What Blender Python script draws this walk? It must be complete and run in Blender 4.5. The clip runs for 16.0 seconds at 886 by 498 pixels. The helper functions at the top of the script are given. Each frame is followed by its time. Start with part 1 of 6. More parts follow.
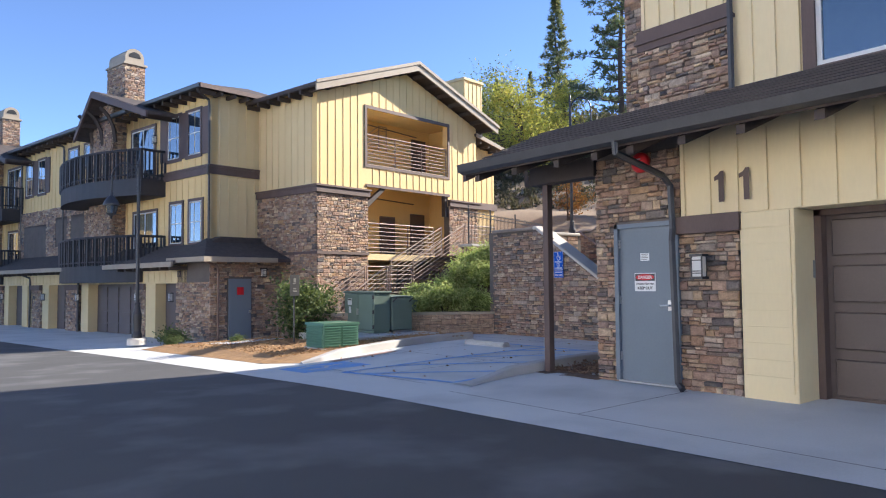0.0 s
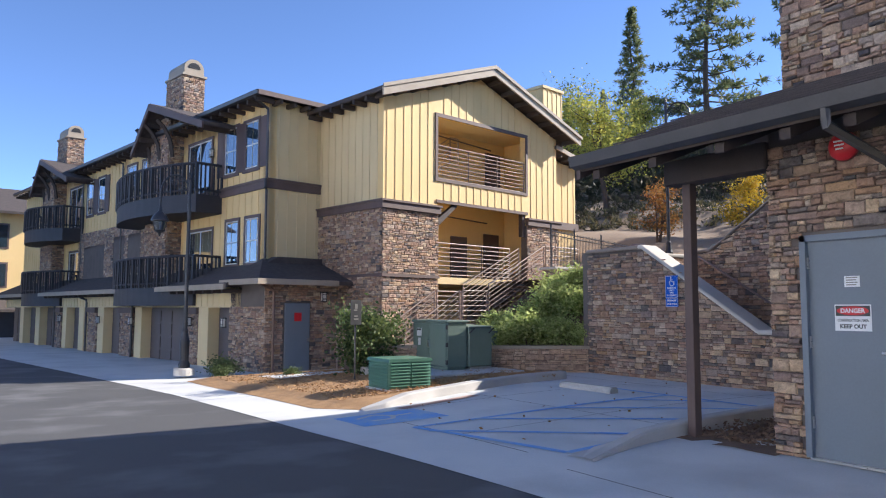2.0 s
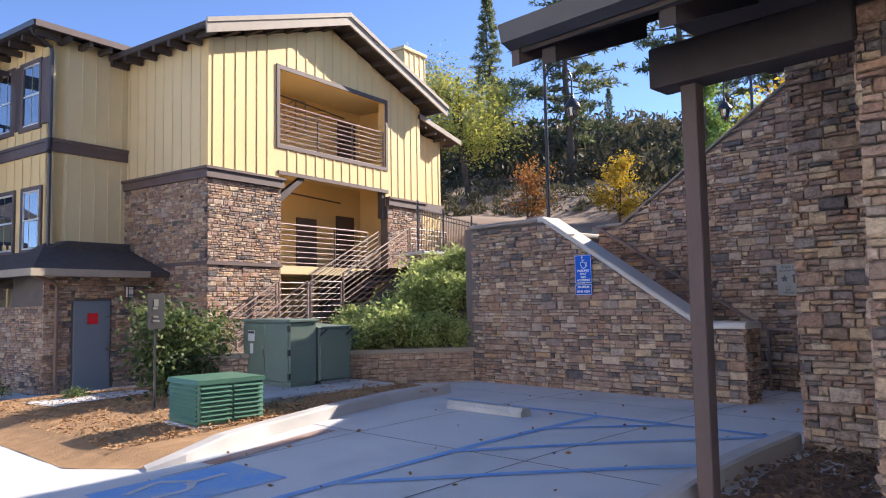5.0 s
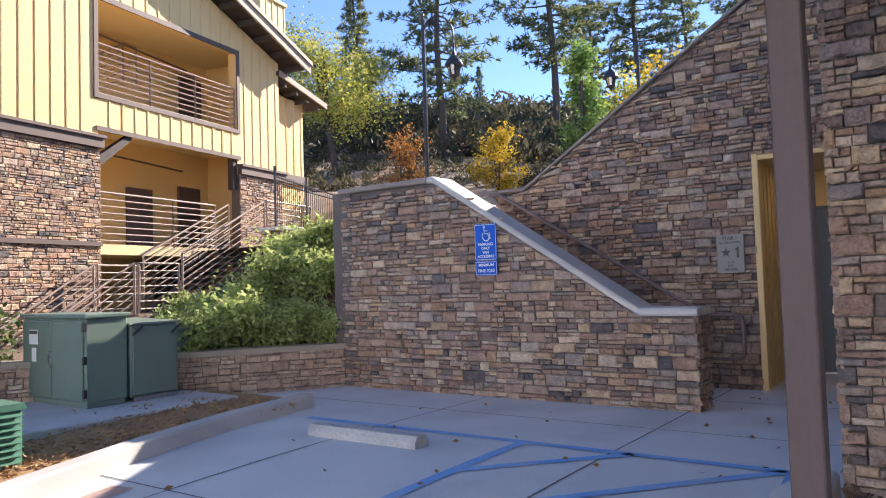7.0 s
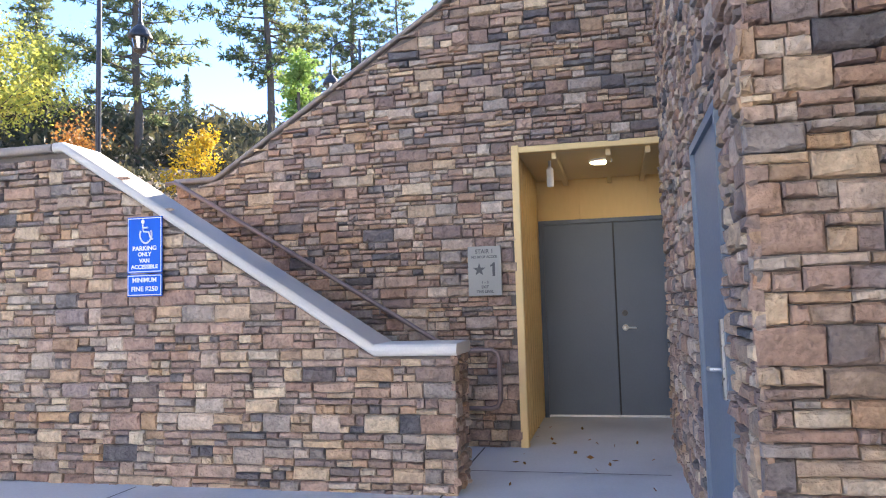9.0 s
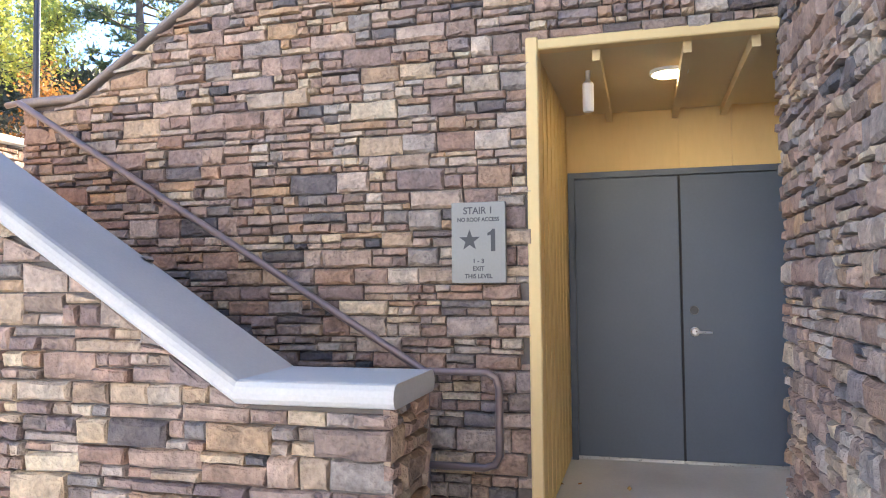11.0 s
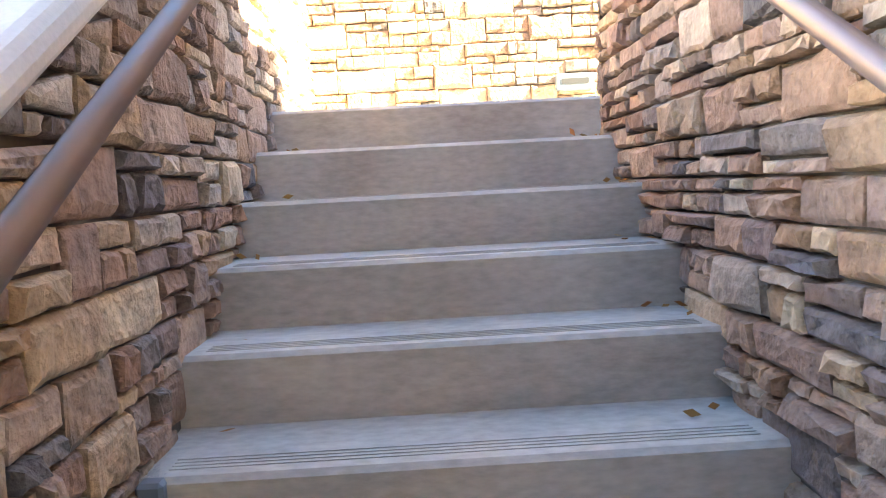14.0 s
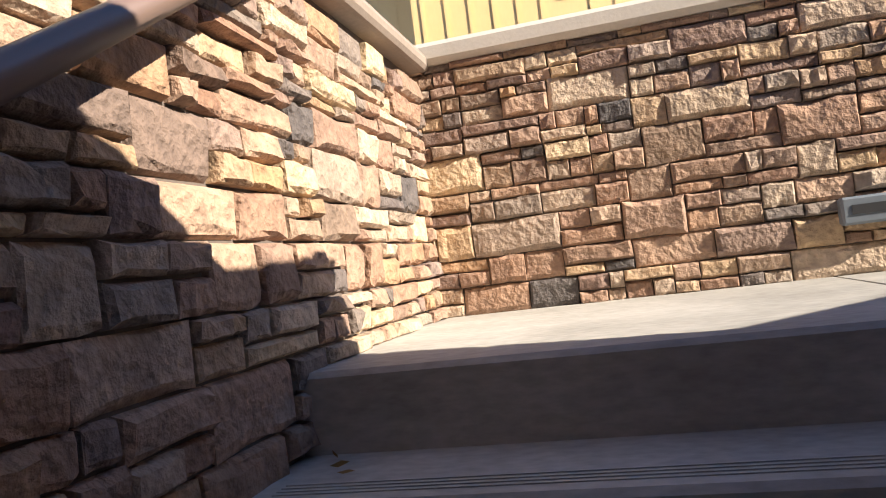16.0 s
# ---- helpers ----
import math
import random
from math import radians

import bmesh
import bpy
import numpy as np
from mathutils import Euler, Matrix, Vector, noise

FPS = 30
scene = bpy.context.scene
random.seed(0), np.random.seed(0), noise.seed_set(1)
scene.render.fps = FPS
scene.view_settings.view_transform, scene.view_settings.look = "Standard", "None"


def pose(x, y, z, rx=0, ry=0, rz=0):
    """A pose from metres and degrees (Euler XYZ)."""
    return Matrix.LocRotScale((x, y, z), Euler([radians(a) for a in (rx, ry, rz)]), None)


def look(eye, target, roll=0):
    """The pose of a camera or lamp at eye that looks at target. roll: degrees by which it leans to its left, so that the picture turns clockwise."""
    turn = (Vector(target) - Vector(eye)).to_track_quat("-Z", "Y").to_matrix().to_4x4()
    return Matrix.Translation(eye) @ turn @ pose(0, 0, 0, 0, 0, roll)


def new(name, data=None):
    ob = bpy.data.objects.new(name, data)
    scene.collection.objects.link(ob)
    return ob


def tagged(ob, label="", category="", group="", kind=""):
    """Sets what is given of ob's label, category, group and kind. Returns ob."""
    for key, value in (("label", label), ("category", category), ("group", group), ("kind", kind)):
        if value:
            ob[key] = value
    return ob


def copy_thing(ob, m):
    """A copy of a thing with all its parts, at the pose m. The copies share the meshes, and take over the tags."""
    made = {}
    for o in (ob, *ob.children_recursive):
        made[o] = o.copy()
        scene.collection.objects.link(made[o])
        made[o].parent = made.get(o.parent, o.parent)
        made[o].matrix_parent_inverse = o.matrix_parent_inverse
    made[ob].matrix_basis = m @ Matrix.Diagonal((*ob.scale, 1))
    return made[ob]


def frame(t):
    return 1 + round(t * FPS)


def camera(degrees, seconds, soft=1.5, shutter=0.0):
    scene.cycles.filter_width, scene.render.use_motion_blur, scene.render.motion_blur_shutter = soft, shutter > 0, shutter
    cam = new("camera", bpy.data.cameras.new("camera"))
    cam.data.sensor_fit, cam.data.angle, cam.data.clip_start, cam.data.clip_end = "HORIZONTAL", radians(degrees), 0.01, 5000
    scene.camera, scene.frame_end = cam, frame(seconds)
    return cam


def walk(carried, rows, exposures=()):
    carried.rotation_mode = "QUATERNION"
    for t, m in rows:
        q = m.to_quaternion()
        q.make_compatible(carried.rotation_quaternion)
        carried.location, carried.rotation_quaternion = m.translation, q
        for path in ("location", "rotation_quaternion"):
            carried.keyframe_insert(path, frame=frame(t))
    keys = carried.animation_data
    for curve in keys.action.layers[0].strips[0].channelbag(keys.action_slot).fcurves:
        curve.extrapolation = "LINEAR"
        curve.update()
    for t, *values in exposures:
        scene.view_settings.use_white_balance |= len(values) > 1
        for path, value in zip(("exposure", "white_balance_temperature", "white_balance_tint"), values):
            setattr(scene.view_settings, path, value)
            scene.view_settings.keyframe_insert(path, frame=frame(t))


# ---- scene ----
cam = camera(62.5, 16.0, soft=1.1)
PATH = [
    (0, (1.255, 0.852, 1.282), (2.467, 2.44, 1.379), -0.5),
    (0.5, (1.61, 1.428, 1.301), (2.753, 3.063, 1.428), -1.0),
    (1, (1.938, 2.036, 1.325), (3.028, 3.705, 1.483), -0.8),
    (1.5, (2.219, 2.646, 1.336), (3.29, 4.327, 1.502), -0.3),
    (2, (2.483, 3.251, 1.349), (3.55, 4.934, 1.515), 0.2),
    (2.5, (2.724, 3.793, 1.355), (3.816, 5.461, 1.511), 0.9),
    (3, (3.168, 4.352, 1.364), (4.33, 5.973, 1.508), 1.4),
    (3.5, (3.56, 4.888, 1.359), (4.817, 6.437, 1.497), 1.1),
    (4, (4.011, 5.418, 1.349), (5.348, 6.899, 1.485), 0.0),
    (4.2, (4.141, 5.626, 1.319), (5.497, 7.089, 1.459), -0.4),
    (6.3, (5.796, 7.69, 1.359), (7.266, 9.039, 1.499), -1.3),
    (6.5, (6.027, 7.905, 1.344), (7.541, 9.205, 1.473), -1.4),
    (7, (6.514, 8.25, 1.338), (8.14, 9.411, 1.433), -1.8),
    (7.5, (7.052, 8.59, 1.306), (8.767, 9.616, 1.377), -1.6),
    (7.7, (7.304, 8.725, 1.298), (9.076, 9.652, 1.344), -2.0),
    (8, (7.693, 8.896, 1.286), (9.532, 9.68, 1.354), -1.4),
    (8.1, (7.816, 8.948, 1.289), (9.67, 9.692, 1.383), -1.4),
    (8.5, (8.27, 9.145, 1.309), (10.169, 9.757, 1.455), -1.0),
    (9, (8.899, 9.34, 1.297), (10.841, 9.795, 1.447), -1.6),
    (9.2, (9.169, 9.383, 1.298), (11.118, 9.805, 1.448), -1.6),
    (11.3, (11.902, 9.614, 1.408), (13.812, 10.204, 1.464), 0.0),
    (11.5, (12.172, 9.614, 1.435), (14.06, 10.272, 1.476), 0.2),
    (12, (12.84, 9.657, 1.437), (14.663, 10.478, 1.469), -0.2),
    (12.5, (13.481, 9.745, 1.476), (15.091, 10.931, 1.482), 0.2),
    (13, (14.038, 10.0, 1.481), (15.276, 11.566, 1.36), -0.4),
    (13.5, (14.568, 10.384, 1.377), (15.173, 12.276, 1.149), -1.8),
    (14, (14.852, 10.882, 1.377), (14.9, 12.873, 1.193), -3.0),
    (14.5, (15.027, 11.391, 1.432), (14.668, 13.358, 1.407), -4.3),
    (15, (15.012, 11.825, 1.585), (14.46, 13.746, 1.637), -5.6),
    (15.5, (15.037, 12.095, 1.733), (14.694, 14.065, 1.743), -6.5),
    (16, (14.961, 12.397, 1.87), (14.47, 14.335, 1.922), -7.1),
]
EXPOSURES = [
    (0.0, 2.04, 6600, 12), (1.5, 1.84, 6300, 13), (2.5, 1.82, 6400, 14), (4.0, 1.95, 6500, 16), (6.5, 2.12, 6750, 17), (8.0, 2.68, 6600, 14), (9.0, 3.28, 6900, 13), (11.5, 3.85, 7300, 10),
    (12.5, 4.2, 7800, 6), (13.5, 5.1, 8300, 4), (14.0, 5.5, 8600, 4), (14.5, 5.55, 8900, 4), (15.0, 4.75, 8800, 7), (15.5, 3.2, 8800, 11), (16.0, 2.05, 7200, 14),
]
walk(cam, [(t, look(eye, target, roll)) for t, eye, target, roll in PATH], EXPOSURES)

# ---- light ----
SUN_EL = radians(29.5)
TO_SUN = Vector((0.976 * math.cos(SUN_EL), -0.22 * math.cos(SUN_EL), math.sin(SUN_EL)))
world = bpy.data.worlds.new("world")
scene.world = world
world.use_nodes = True
wn = world.node_tree
sky = wn.nodes.new("ShaderNodeTexSky")
sky.sky_type = "NISHITA"
sky.sun_disc = False
sky.sun_elevation = SUN_EL
sky.sun_rotation = math.atan2(TO_SUN.x, TO_SUN.y)
sky.altitude = 2200
sky.air_density = 0.55
sky.dust_density = 0.0
sky.ozone_density = 4.0
wn.nodes["Background"].inputs["Strength"].default_value = 0.10
wn.links.new(sky.outputs["Color"], wn.nodes["Background"].inputs["Color"])
sun = new("sun", bpy.data.lights.new("sun", "SUN"))
sun.data.energy = 2.75
sun.data.angle = radians(0.5)
sun.data.color = (1.0, 0.94, 0.84)
sun.matrix_world = look(TO_SUN * 50, (0, 0, 0))


# ---- materials ----
def mat(name, a, b, rough=0.8, coarse=1.5, fine=40.0, bump=0.15, metal=0.0, spread=0.5, ramp=None, pick="", dirt=0.0, depth=0.01, stretch=(1, 1, 1), spec=0.5):
    """Two-scale noise between colours a and b; ramp with pick 'object' or 'island' gives each piece its own colour."""
    m = bpy.data.materials.new(name)
    m.use_nodes = True
    t = m.node_tree
    n, link = t.nodes, t.links.new
    bsdf = n["Principled BSDF"]
    pos = n.new("ShaderNodeNewGeometry")
    where = pos.outputs["Position"]
    if stretch != (1, 1, 1):
        mp = n.new("ShaderNodeMapping")
        mp.inputs["Scale"].default_value = stretch
        link(where, mp.inputs["Vector"])
        where = mp.outputs["Vector"]
    big, small = n.new("ShaderNodeTexNoise"), n.new("ShaderNodeTexNoise")
    big.inputs["Scale"].default_value, big.inputs["Detail"].default_value = coarse, 4
    small.inputs["Scale"].default_value, small.inputs["Detail"].default_value = fine, 5
    link(where, big.inputs["Vector"])
    link(where, small.inputs["Vector"])
    both = n.new("ShaderNodeMath")
    both.operation = "MULTIPLY_ADD"
    both.inputs[1].default_value = 0.55
    half = n.new("ShaderNodeMath")
    half.operation = "MULTIPLY"
    half.inputs[1].default_value = 0.45
    link(small.outputs["Fac"], half.inputs[0])
    link(big.outputs["Fac"], both.inputs[0])
    link(half.outputs[0], both.inputs[2])
    span = n.new("ShaderNodeMapRange")
    span.inputs["From Min"].default_value, span.inputs["From Max"].default_value = 0.5 - spread / 2, 0.5 + spread / 2
    link(both.outputs[0], span.inputs["Value"])
    mix = n.new("ShaderNodeMix")
    mix.data_type = "RGBA"
    mix.inputs["A"].default_value, mix.inputs["B"].default_value = (*a, 1), (*b, 1)
    link(span.outputs["Result"], mix.inputs["Factor"])
    colour = mix.outputs["Result"]
    if ramp:
        r = n.new("ShaderNodeValToRGB")
        r.color_ramp.interpolation = "LINEAR"
        e = r.color_ramp.elements
        while len(e) < len(ramp):
            e.new(0.5)
        for i, c in enumerate(ramp):
            e[i].position, e[i].color = i / (len(ramp) - 1), (*c, 1)
        if pick == "object":
            info = n.new("ShaderNodeObjectInfo")
            link(info.outputs["Random"], r.inputs["Fac"])
        else:
            link(pos.outputs["Random Per Island"], r.inputs["Fac"])
        mul = n.new("ShaderNodeMix")
        mul.data_type, mul.blend_type = "RGBA", "MULTIPLY"
        mul.inputs["Factor"].default_value = 1.0
        link(r.outputs["Color"], mul.inputs["A"])
        link(colour, mul.inputs["B"])
        colour = mul.outputs["Result"]
    if dirt:
        d = n.new("ShaderNodeTexNoise")
        d.inputs["Scale"].default_value, d.inputs["Detail"].default_value = 0.7, 6
        link(pos.outputs["Position"], d.inputs["Vector"])
        dr = n.new("ShaderNodeMapRange")
        dr.inputs["From Min"].default_value, dr.inputs["From Max"].default_value = 0.5, 0.75
        dr.inputs["To Min"].default_value, dr.inputs["To Max"].default_value = 1.0, 1.0 - dirt
        link(d.outputs["Fac"], dr.inputs["Value"])
        mul = n.new("ShaderNodeVectorMath")
        mul.operation = "SCALE"
        link(colour, mul.inputs[0])
        link(dr.outputs["Result"], mul.inputs["Scale"])
        colour = mul.outputs["Vector"]
    link(colour, bsdf.inputs["Base Color"])
    rr = n.new("ShaderNodeMapRange")
    rr.inputs["To Min"].default_value, rr.inputs["To Max"].default_value = max(rough - 0.1, 0.02), min(rough + 0.1, 1)
    link(small.outputs["Fac"], rr.inputs["Value"])
    link(rr.outputs["Result"], bsdf.inputs["Roughness"])
    bsdf.inputs["Metallic"].default_value = metal
    bsdf.inputs["Specular IOR Level"].default_value = spec
    if bump:
        bp = n.new("ShaderNodeBump")
        bp.inputs["Strength"].default_value, bp.inputs["Distance"].default_value = bump, depth
        link(both.outputs[0], bp.inputs["Height"])
        link(bp.outputs["Normal"], bsdf.inputs["Normal"])
    return m


STONES = [(0.36, 0.239, 0.165), (0.25, 0.191, 0.165), (0.55, 0.424, 0.27), (0.22, 0.159, 0.135), (0.46, 0.339, 0.25), (0.33, 0.223, 0.17), (0.40, 0.265, 0.16),
          (0.60, 0.498, 0.34), (0.28, 0.233, 0.21), (0.42, 0.281, 0.19), (0.10, 0.101, 0.105), (0.50, 0.413, 0.32), (0.32, 0.201, 0.14), (0.56, 0.477, 0.37), (0.15, 0.138, 0.135), (0.47, 0.318, 0.18)]
TANS = [(0.50, 0.37, 0.25), (0.42, 0.31, 0.23), (0.58, 0.46, 0.33), (0.36, 0.26, 0.20), (0.54, 0.40, 0.29), (0.60, 0.50, 0.38), (0.46, 0.33, 0.22)]
V0, V1 = (0.56, 0.505, 0.495), (1.42, 1.31, 1.25)
M = {
    "asphalt": mat("asphalt", (0.062, 0.062, 0.065), (0.105, 0.104, 0.102), 0.85, 0.5, 120, 0.35, spread=0.6, dirt=-1.1),
    "concrete": mat("concrete", (0.56, 0.565, 0.55), (0.73, 0.73, 0.71), 0.8, 0.8, 60, 0.2, dirt=0.22),
    "kerb": mat("kerb_concrete", (0.46, 0.44, 0.41), (0.60, 0.57, 0.53), 0.85, 2, 70, 0.3, dirt=0.25),
    "step": mat("step_concrete", (0.33, 0.327, 0.295), (0.60, 0.59, 0.55), 0.75, 2.6, 40, 0.3, spread=0.36, dirt=0.5, stretch=(0.6, 1, 1.6)),
    "cap": mat("cap_concrete", (0.52, 0.48, 0.42), (0.66, 0.61, 0.54), 0.85, 2, 80, 0.25, dirt=0.12),
    "joint": mat("joint", (0.10, 0.095, 0.09), (0.16, 0.15, 0.14), 0.95),
    "mortar": mat("mortar", (0.10, 0.085, 0.075), (0.17, 0.14, 0.12), 0.95, 3, 60, 0.5),
    "stone": mat("ledge_stone", V0, V1, 0.85, 11, 45, 1.0, ramp=STONES, pick="object", depth=0.035, spread=0.42),
    "stones": mat("ledge_stones", V0, V1, 0.85, 11, 45, 1.0, ramp=STONES, pick="island", depth=0.035, spread=0.42),
    "stone_tan": mat("tan_ledge_stone", V0, V1, 0.85, 11, 45, 1.0, ramp=TANS, pick="object", depth=0.035, spread=0.42),
    "stones_tan": mat("tan_ledge_stones", V0, V1, 0.85, 11, 45, 1.0, ramp=TANS, pick="island", depth=0.035, spread=0.42),
    "siding": mat("yellow_siding", (0.75, 0.525, 0.23), (0.83, 0.595, 0.275), 0.7, 1.2, 30, 0.12, stretch=(1, 1, 0.25), dirt=0.06),
    "cream": mat("cream_siding", (0.77, 0.625, 0.37), (0.84, 0.69, 0.42), 0.7, 1.2, 30, 0.12, stretch=(1, 1, 0.25), dirt=0.08),
    "tan": mat("pale_yellow_siding", (0.70, 0.54, 0.29), (0.78, 0.61, 0.34), 0.85, 1.4, 70, 0.25, dirt=0.1),
    # near-white surface of the unseen block that throws sunlight back
    "bounce": mat("white_bounce", (0.73, 0.735, 0.74), (0.80, 0.805, 0.81), 0.9, 1.2, 60, 0.3, dirt=0.1),
    "trim": mat("brown_trim", (0.095, 0.062, 0.052), (0.145, 0.098, 0.084), 0.65, 3, 50, 0.15, stretch=(1, 1, 0.3)),
    "wood": mat("dark_rafter", (0.045, 0.033, 0.028), (0.085, 0.062, 0.052), 0.75, 4, 60, 0.25),
    "fascia": mat("tan_fascia", (0.30, 0.245, 0.18), (0.40, 0.33, 0.25), 0.7, 3, 40, 0.15),
    "dark": mat("dark_balcony", (0.028, 0.025, 0.027), (0.05, 0.044, 0.046), 0.6, 3, 50, 0.15),
    "roof": mat("shingle", (0.045, 0.037, 0.036), (0.11, 0.088, 0.078), 0.9, 6, 45, 0.6),
    "gutter": mat("gutter", (0.06, 0.058, 0.06), (0.085, 0.082, 0.084), 0.4, 4, 40, 0.05, metal=0.3),
    "garage": mat("garage_door", (0.10, 0.075, 0.066), (0.135, 0.102, 0.09), 0.5, 2, 60, 0.1),
    "door": mat("grey_door", (0.15, 0.18, 0.21), (0.18, 0.215, 0.25), 0.45, 1.5, 50, 0.06),
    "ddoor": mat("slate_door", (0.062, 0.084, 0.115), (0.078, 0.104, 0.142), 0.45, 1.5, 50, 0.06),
    "steel": mat("steel", (0.5, 0.5, 0.5), (0.62, 0.62, 0.6), 0.3, 5, 60, 0.03, metal=1.0),
    "rail": mat("painted_rail", (0.30, 0.22, 0.175), (0.38, 0.285, 0.23), 0.5, 3, 60, 0.08),
    "hand": mat("brown_rail", (0.20, 0.138, 0.115), (0.235, 0.165, 0.14), 0.36, 2, 9, 0.0, metal=0.15, spec=0.9, spread=1.2),
    "black": mat("black_metal", (0.03, 0.03, 0.033), (0.05, 0.05, 0.054), 0.34, 4, 60, 0.05, metal=0.2),
    "green": mat("utility_green", (0.125, 0.18, 0.145), (0.165, 0.225, 0.185), 0.42, 2, 50, 0.06, dirt=0.12),
    "greenl": mat("louvre_green", (0.06, 0.16, 0.105), (0.08, 0.20, 0.135), 0.42, 2, 50, 0.06, dirt=0.12),
    "rust": mat("rust_paint", (0.34, 0.15, 0.09), (0.52, 0.42, 0.36), 0.85, 2.5, 40, 0.1, spread=0.4),
    "oldcap": mat("weathered_cap", (0.24, 0.195, 0.16), (0.36, 0.30, 0.255), 0.9, 3, 60, 0.35, dirt=0.2),
    "stringer": mat("stringer_paint", (0.17, 0.105, 0.08), (0.22, 0.14, 0.11), 0.5, 3, 60, 0.06),
    "mulch": mat("mulch", (0.24, 0.13, 0.06), (0.50, 0.30, 0.14), 0.95, 5, 60, 0.9, depth=0.03),
    "soil": mat("hill_soil", (0.20, 0.14, 0.095), (0.42, 0.31, 0.21), 0.95, 0.35, 9, 0.8, depth=0.05),
    "blue": mat("blue_paint", (0.03, 0.34, 0.84), (0.42, 0.53, 0.60), 0.75, 2.2, 30, 0.1, spread=0.42),
    "signblue": mat("sign_blue", (0.006, 0.10, 0.50), (0.008, 0.12, 0.56), 0.6, 3, 50, 0.0, spec=0.2),
    "white": mat("white_paint", (0.75, 0.75, 0.74), (0.82, 0.82, 0.8), 0.5, 4, 50, 0.0),
    "red": mat("red_enamel", (0.60, 0.015, 0.02), (0.68, 0.02, 0.028), 0.35, 4, 50, 0.0),
    "brass": mat("grey_sign", (0.24, 0.228, 0.195), (0.29, 0.275, 0.24), 0.5, 4, 70, 0.05),
    "ink": mat("dark_ink", (0.05, 0.048, 0.046), (0.07, 0.067, 0.062), 0.6, 4, 60, 0.0),
    "vinyl": mat("white_vinyl", (0.62, 0.61, 0.58), (0.7, 0.69, 0.66), 0.5, 4, 60, 0.0),
    "dim": mat("dark_interior", (0.02, 0.022, 0.025), (0.04, 0.042, 0.046), 0.9),
    "chip": mat("bark_mulch", (0.11, 0.068, 0.045), (0.25, 0.16, 0.105), 0.95, 6, 50, 0.9, depth=0.03),
    "bark": mat("bark", (0.06, 0.042, 0.03), (0.14, 0.10, 0.075), 0.95, 3, 30, 0.9, depth=0.04),
}


def glass():
    m = bpy.data.materials.new("window_glass")
    m.use_nodes = True
    b = m.node_tree.nodes["Principled BSDF"]
    b.inputs["Base Color"].default_value = (0.03, 0.05, 0.065, 1)
    b.inputs["Roughness"].default_value = 0.03
    b.inputs["Specular IOR Level"].default_value = 1.0
    b.inputs["Coat Weight"].default_value = 1.0
    b.inputs["Coat Roughness"].default_value = 0.02
    b.inputs["Coat IOR"].default_value = 1.8
    return m


def leaf(name, colours):
    m = mat(name, (0.7, 0.7, 0.7), (1.2, 1.2, 1.1), 0.65, 1.0, 20, 0.0, ramp=colours, pick="island")
    n = m.node_tree.nodes
    b = n["Principled BSDF"]
    tr = n.new("ShaderNodeBsdfTranslucent")
    add = n.new("ShaderNodeMixShader")
    add.inputs["Fac"].default_value = 0.45
    src = b.inputs["Base Color"].links[0].from_socket
    m.node_tree.links.new(src, tr.inputs["Color"])
    m.node_tree.links.new(b.outputs[0], add.inputs[1])
    m.node_tree.links.new(tr.outputs[0], add.inputs[2])
    m.node_tree.links.new(add.outputs[0], n["Material Output"].inputs["Surface"])
    return m


def lamp_glow(name, colour, strength):
    m = bpy.data.materials.new(name)
    m.use_nodes = True
    b = m.node_tree.nodes["Principled BSDF"]
    b.inputs["Emission Color"].default_value = (*colour, 1)
    b.inputs["Emission Strength"].default_value = strength
    return m


M["glass"] = glass()
M["pine"] = leaf("pine_needles", [(0.08, 0.12, 0.06), (0.16, 0.195, 0.09), (0.29, 0.29, 0.14)])
# brush tones are darkened to stand in for shade from the trees
M["brush"] = leaf("shaded_brush_leaves", [(0.045, 0.05, 0.028), (0.085, 0.08, 0.045), (0.14, 0.115, 0.07)])
M["ygreen"] = leaf("autumn_green_leaves", [(0.32, 0.35, 0.07), (0.46, 0.45, 0.09), (0.58, 0.49, 0.10)])
M["yellow"] = leaf("yellow_leaves", [(0.45, 0.27, 0.02), (0.6, 0.4, 0.03), (0.4, 0.33, 0.05)])
M["orange"] = leaf("rust_leaves", [(0.3, 0.11, 0.03), (0.42, 0.19, 0.05), (0.25, 0.16, 0.05)])
M["cypress"] = leaf("bright_green_leaves", [(0.16, 0.26, 0.06), (0.24, 0.36, 0.09), (0.32, 0.42, 0.12)])
M["shrub"] = leaf("shrub_leaves", [(0.28, 0.35, 0.10), (0.44, 0.51, 0.17), (0.60, 0.63, 0.27)])
M["laurel"] = leaf("laurel_leaves", [(0.05, 0.085, 0.03), (0.10, 0.145, 0.05), (0.2, 0.24, 0.08)])
M["glow"] = lamp_glow("lamp_glow", (1.0, 0.86, 0.62), 5.0)


# ---- building blocks ----
SPLIT = {"wall", "belt", "floor_slab", "bay_side", "opening_trim", "fascia", "trim", "plate", "coping", "leaf", "rail", "text_line", "garage_frame", "side_shelf", "joist", "border", "door_frame", "frame", "ceiling_bar"}


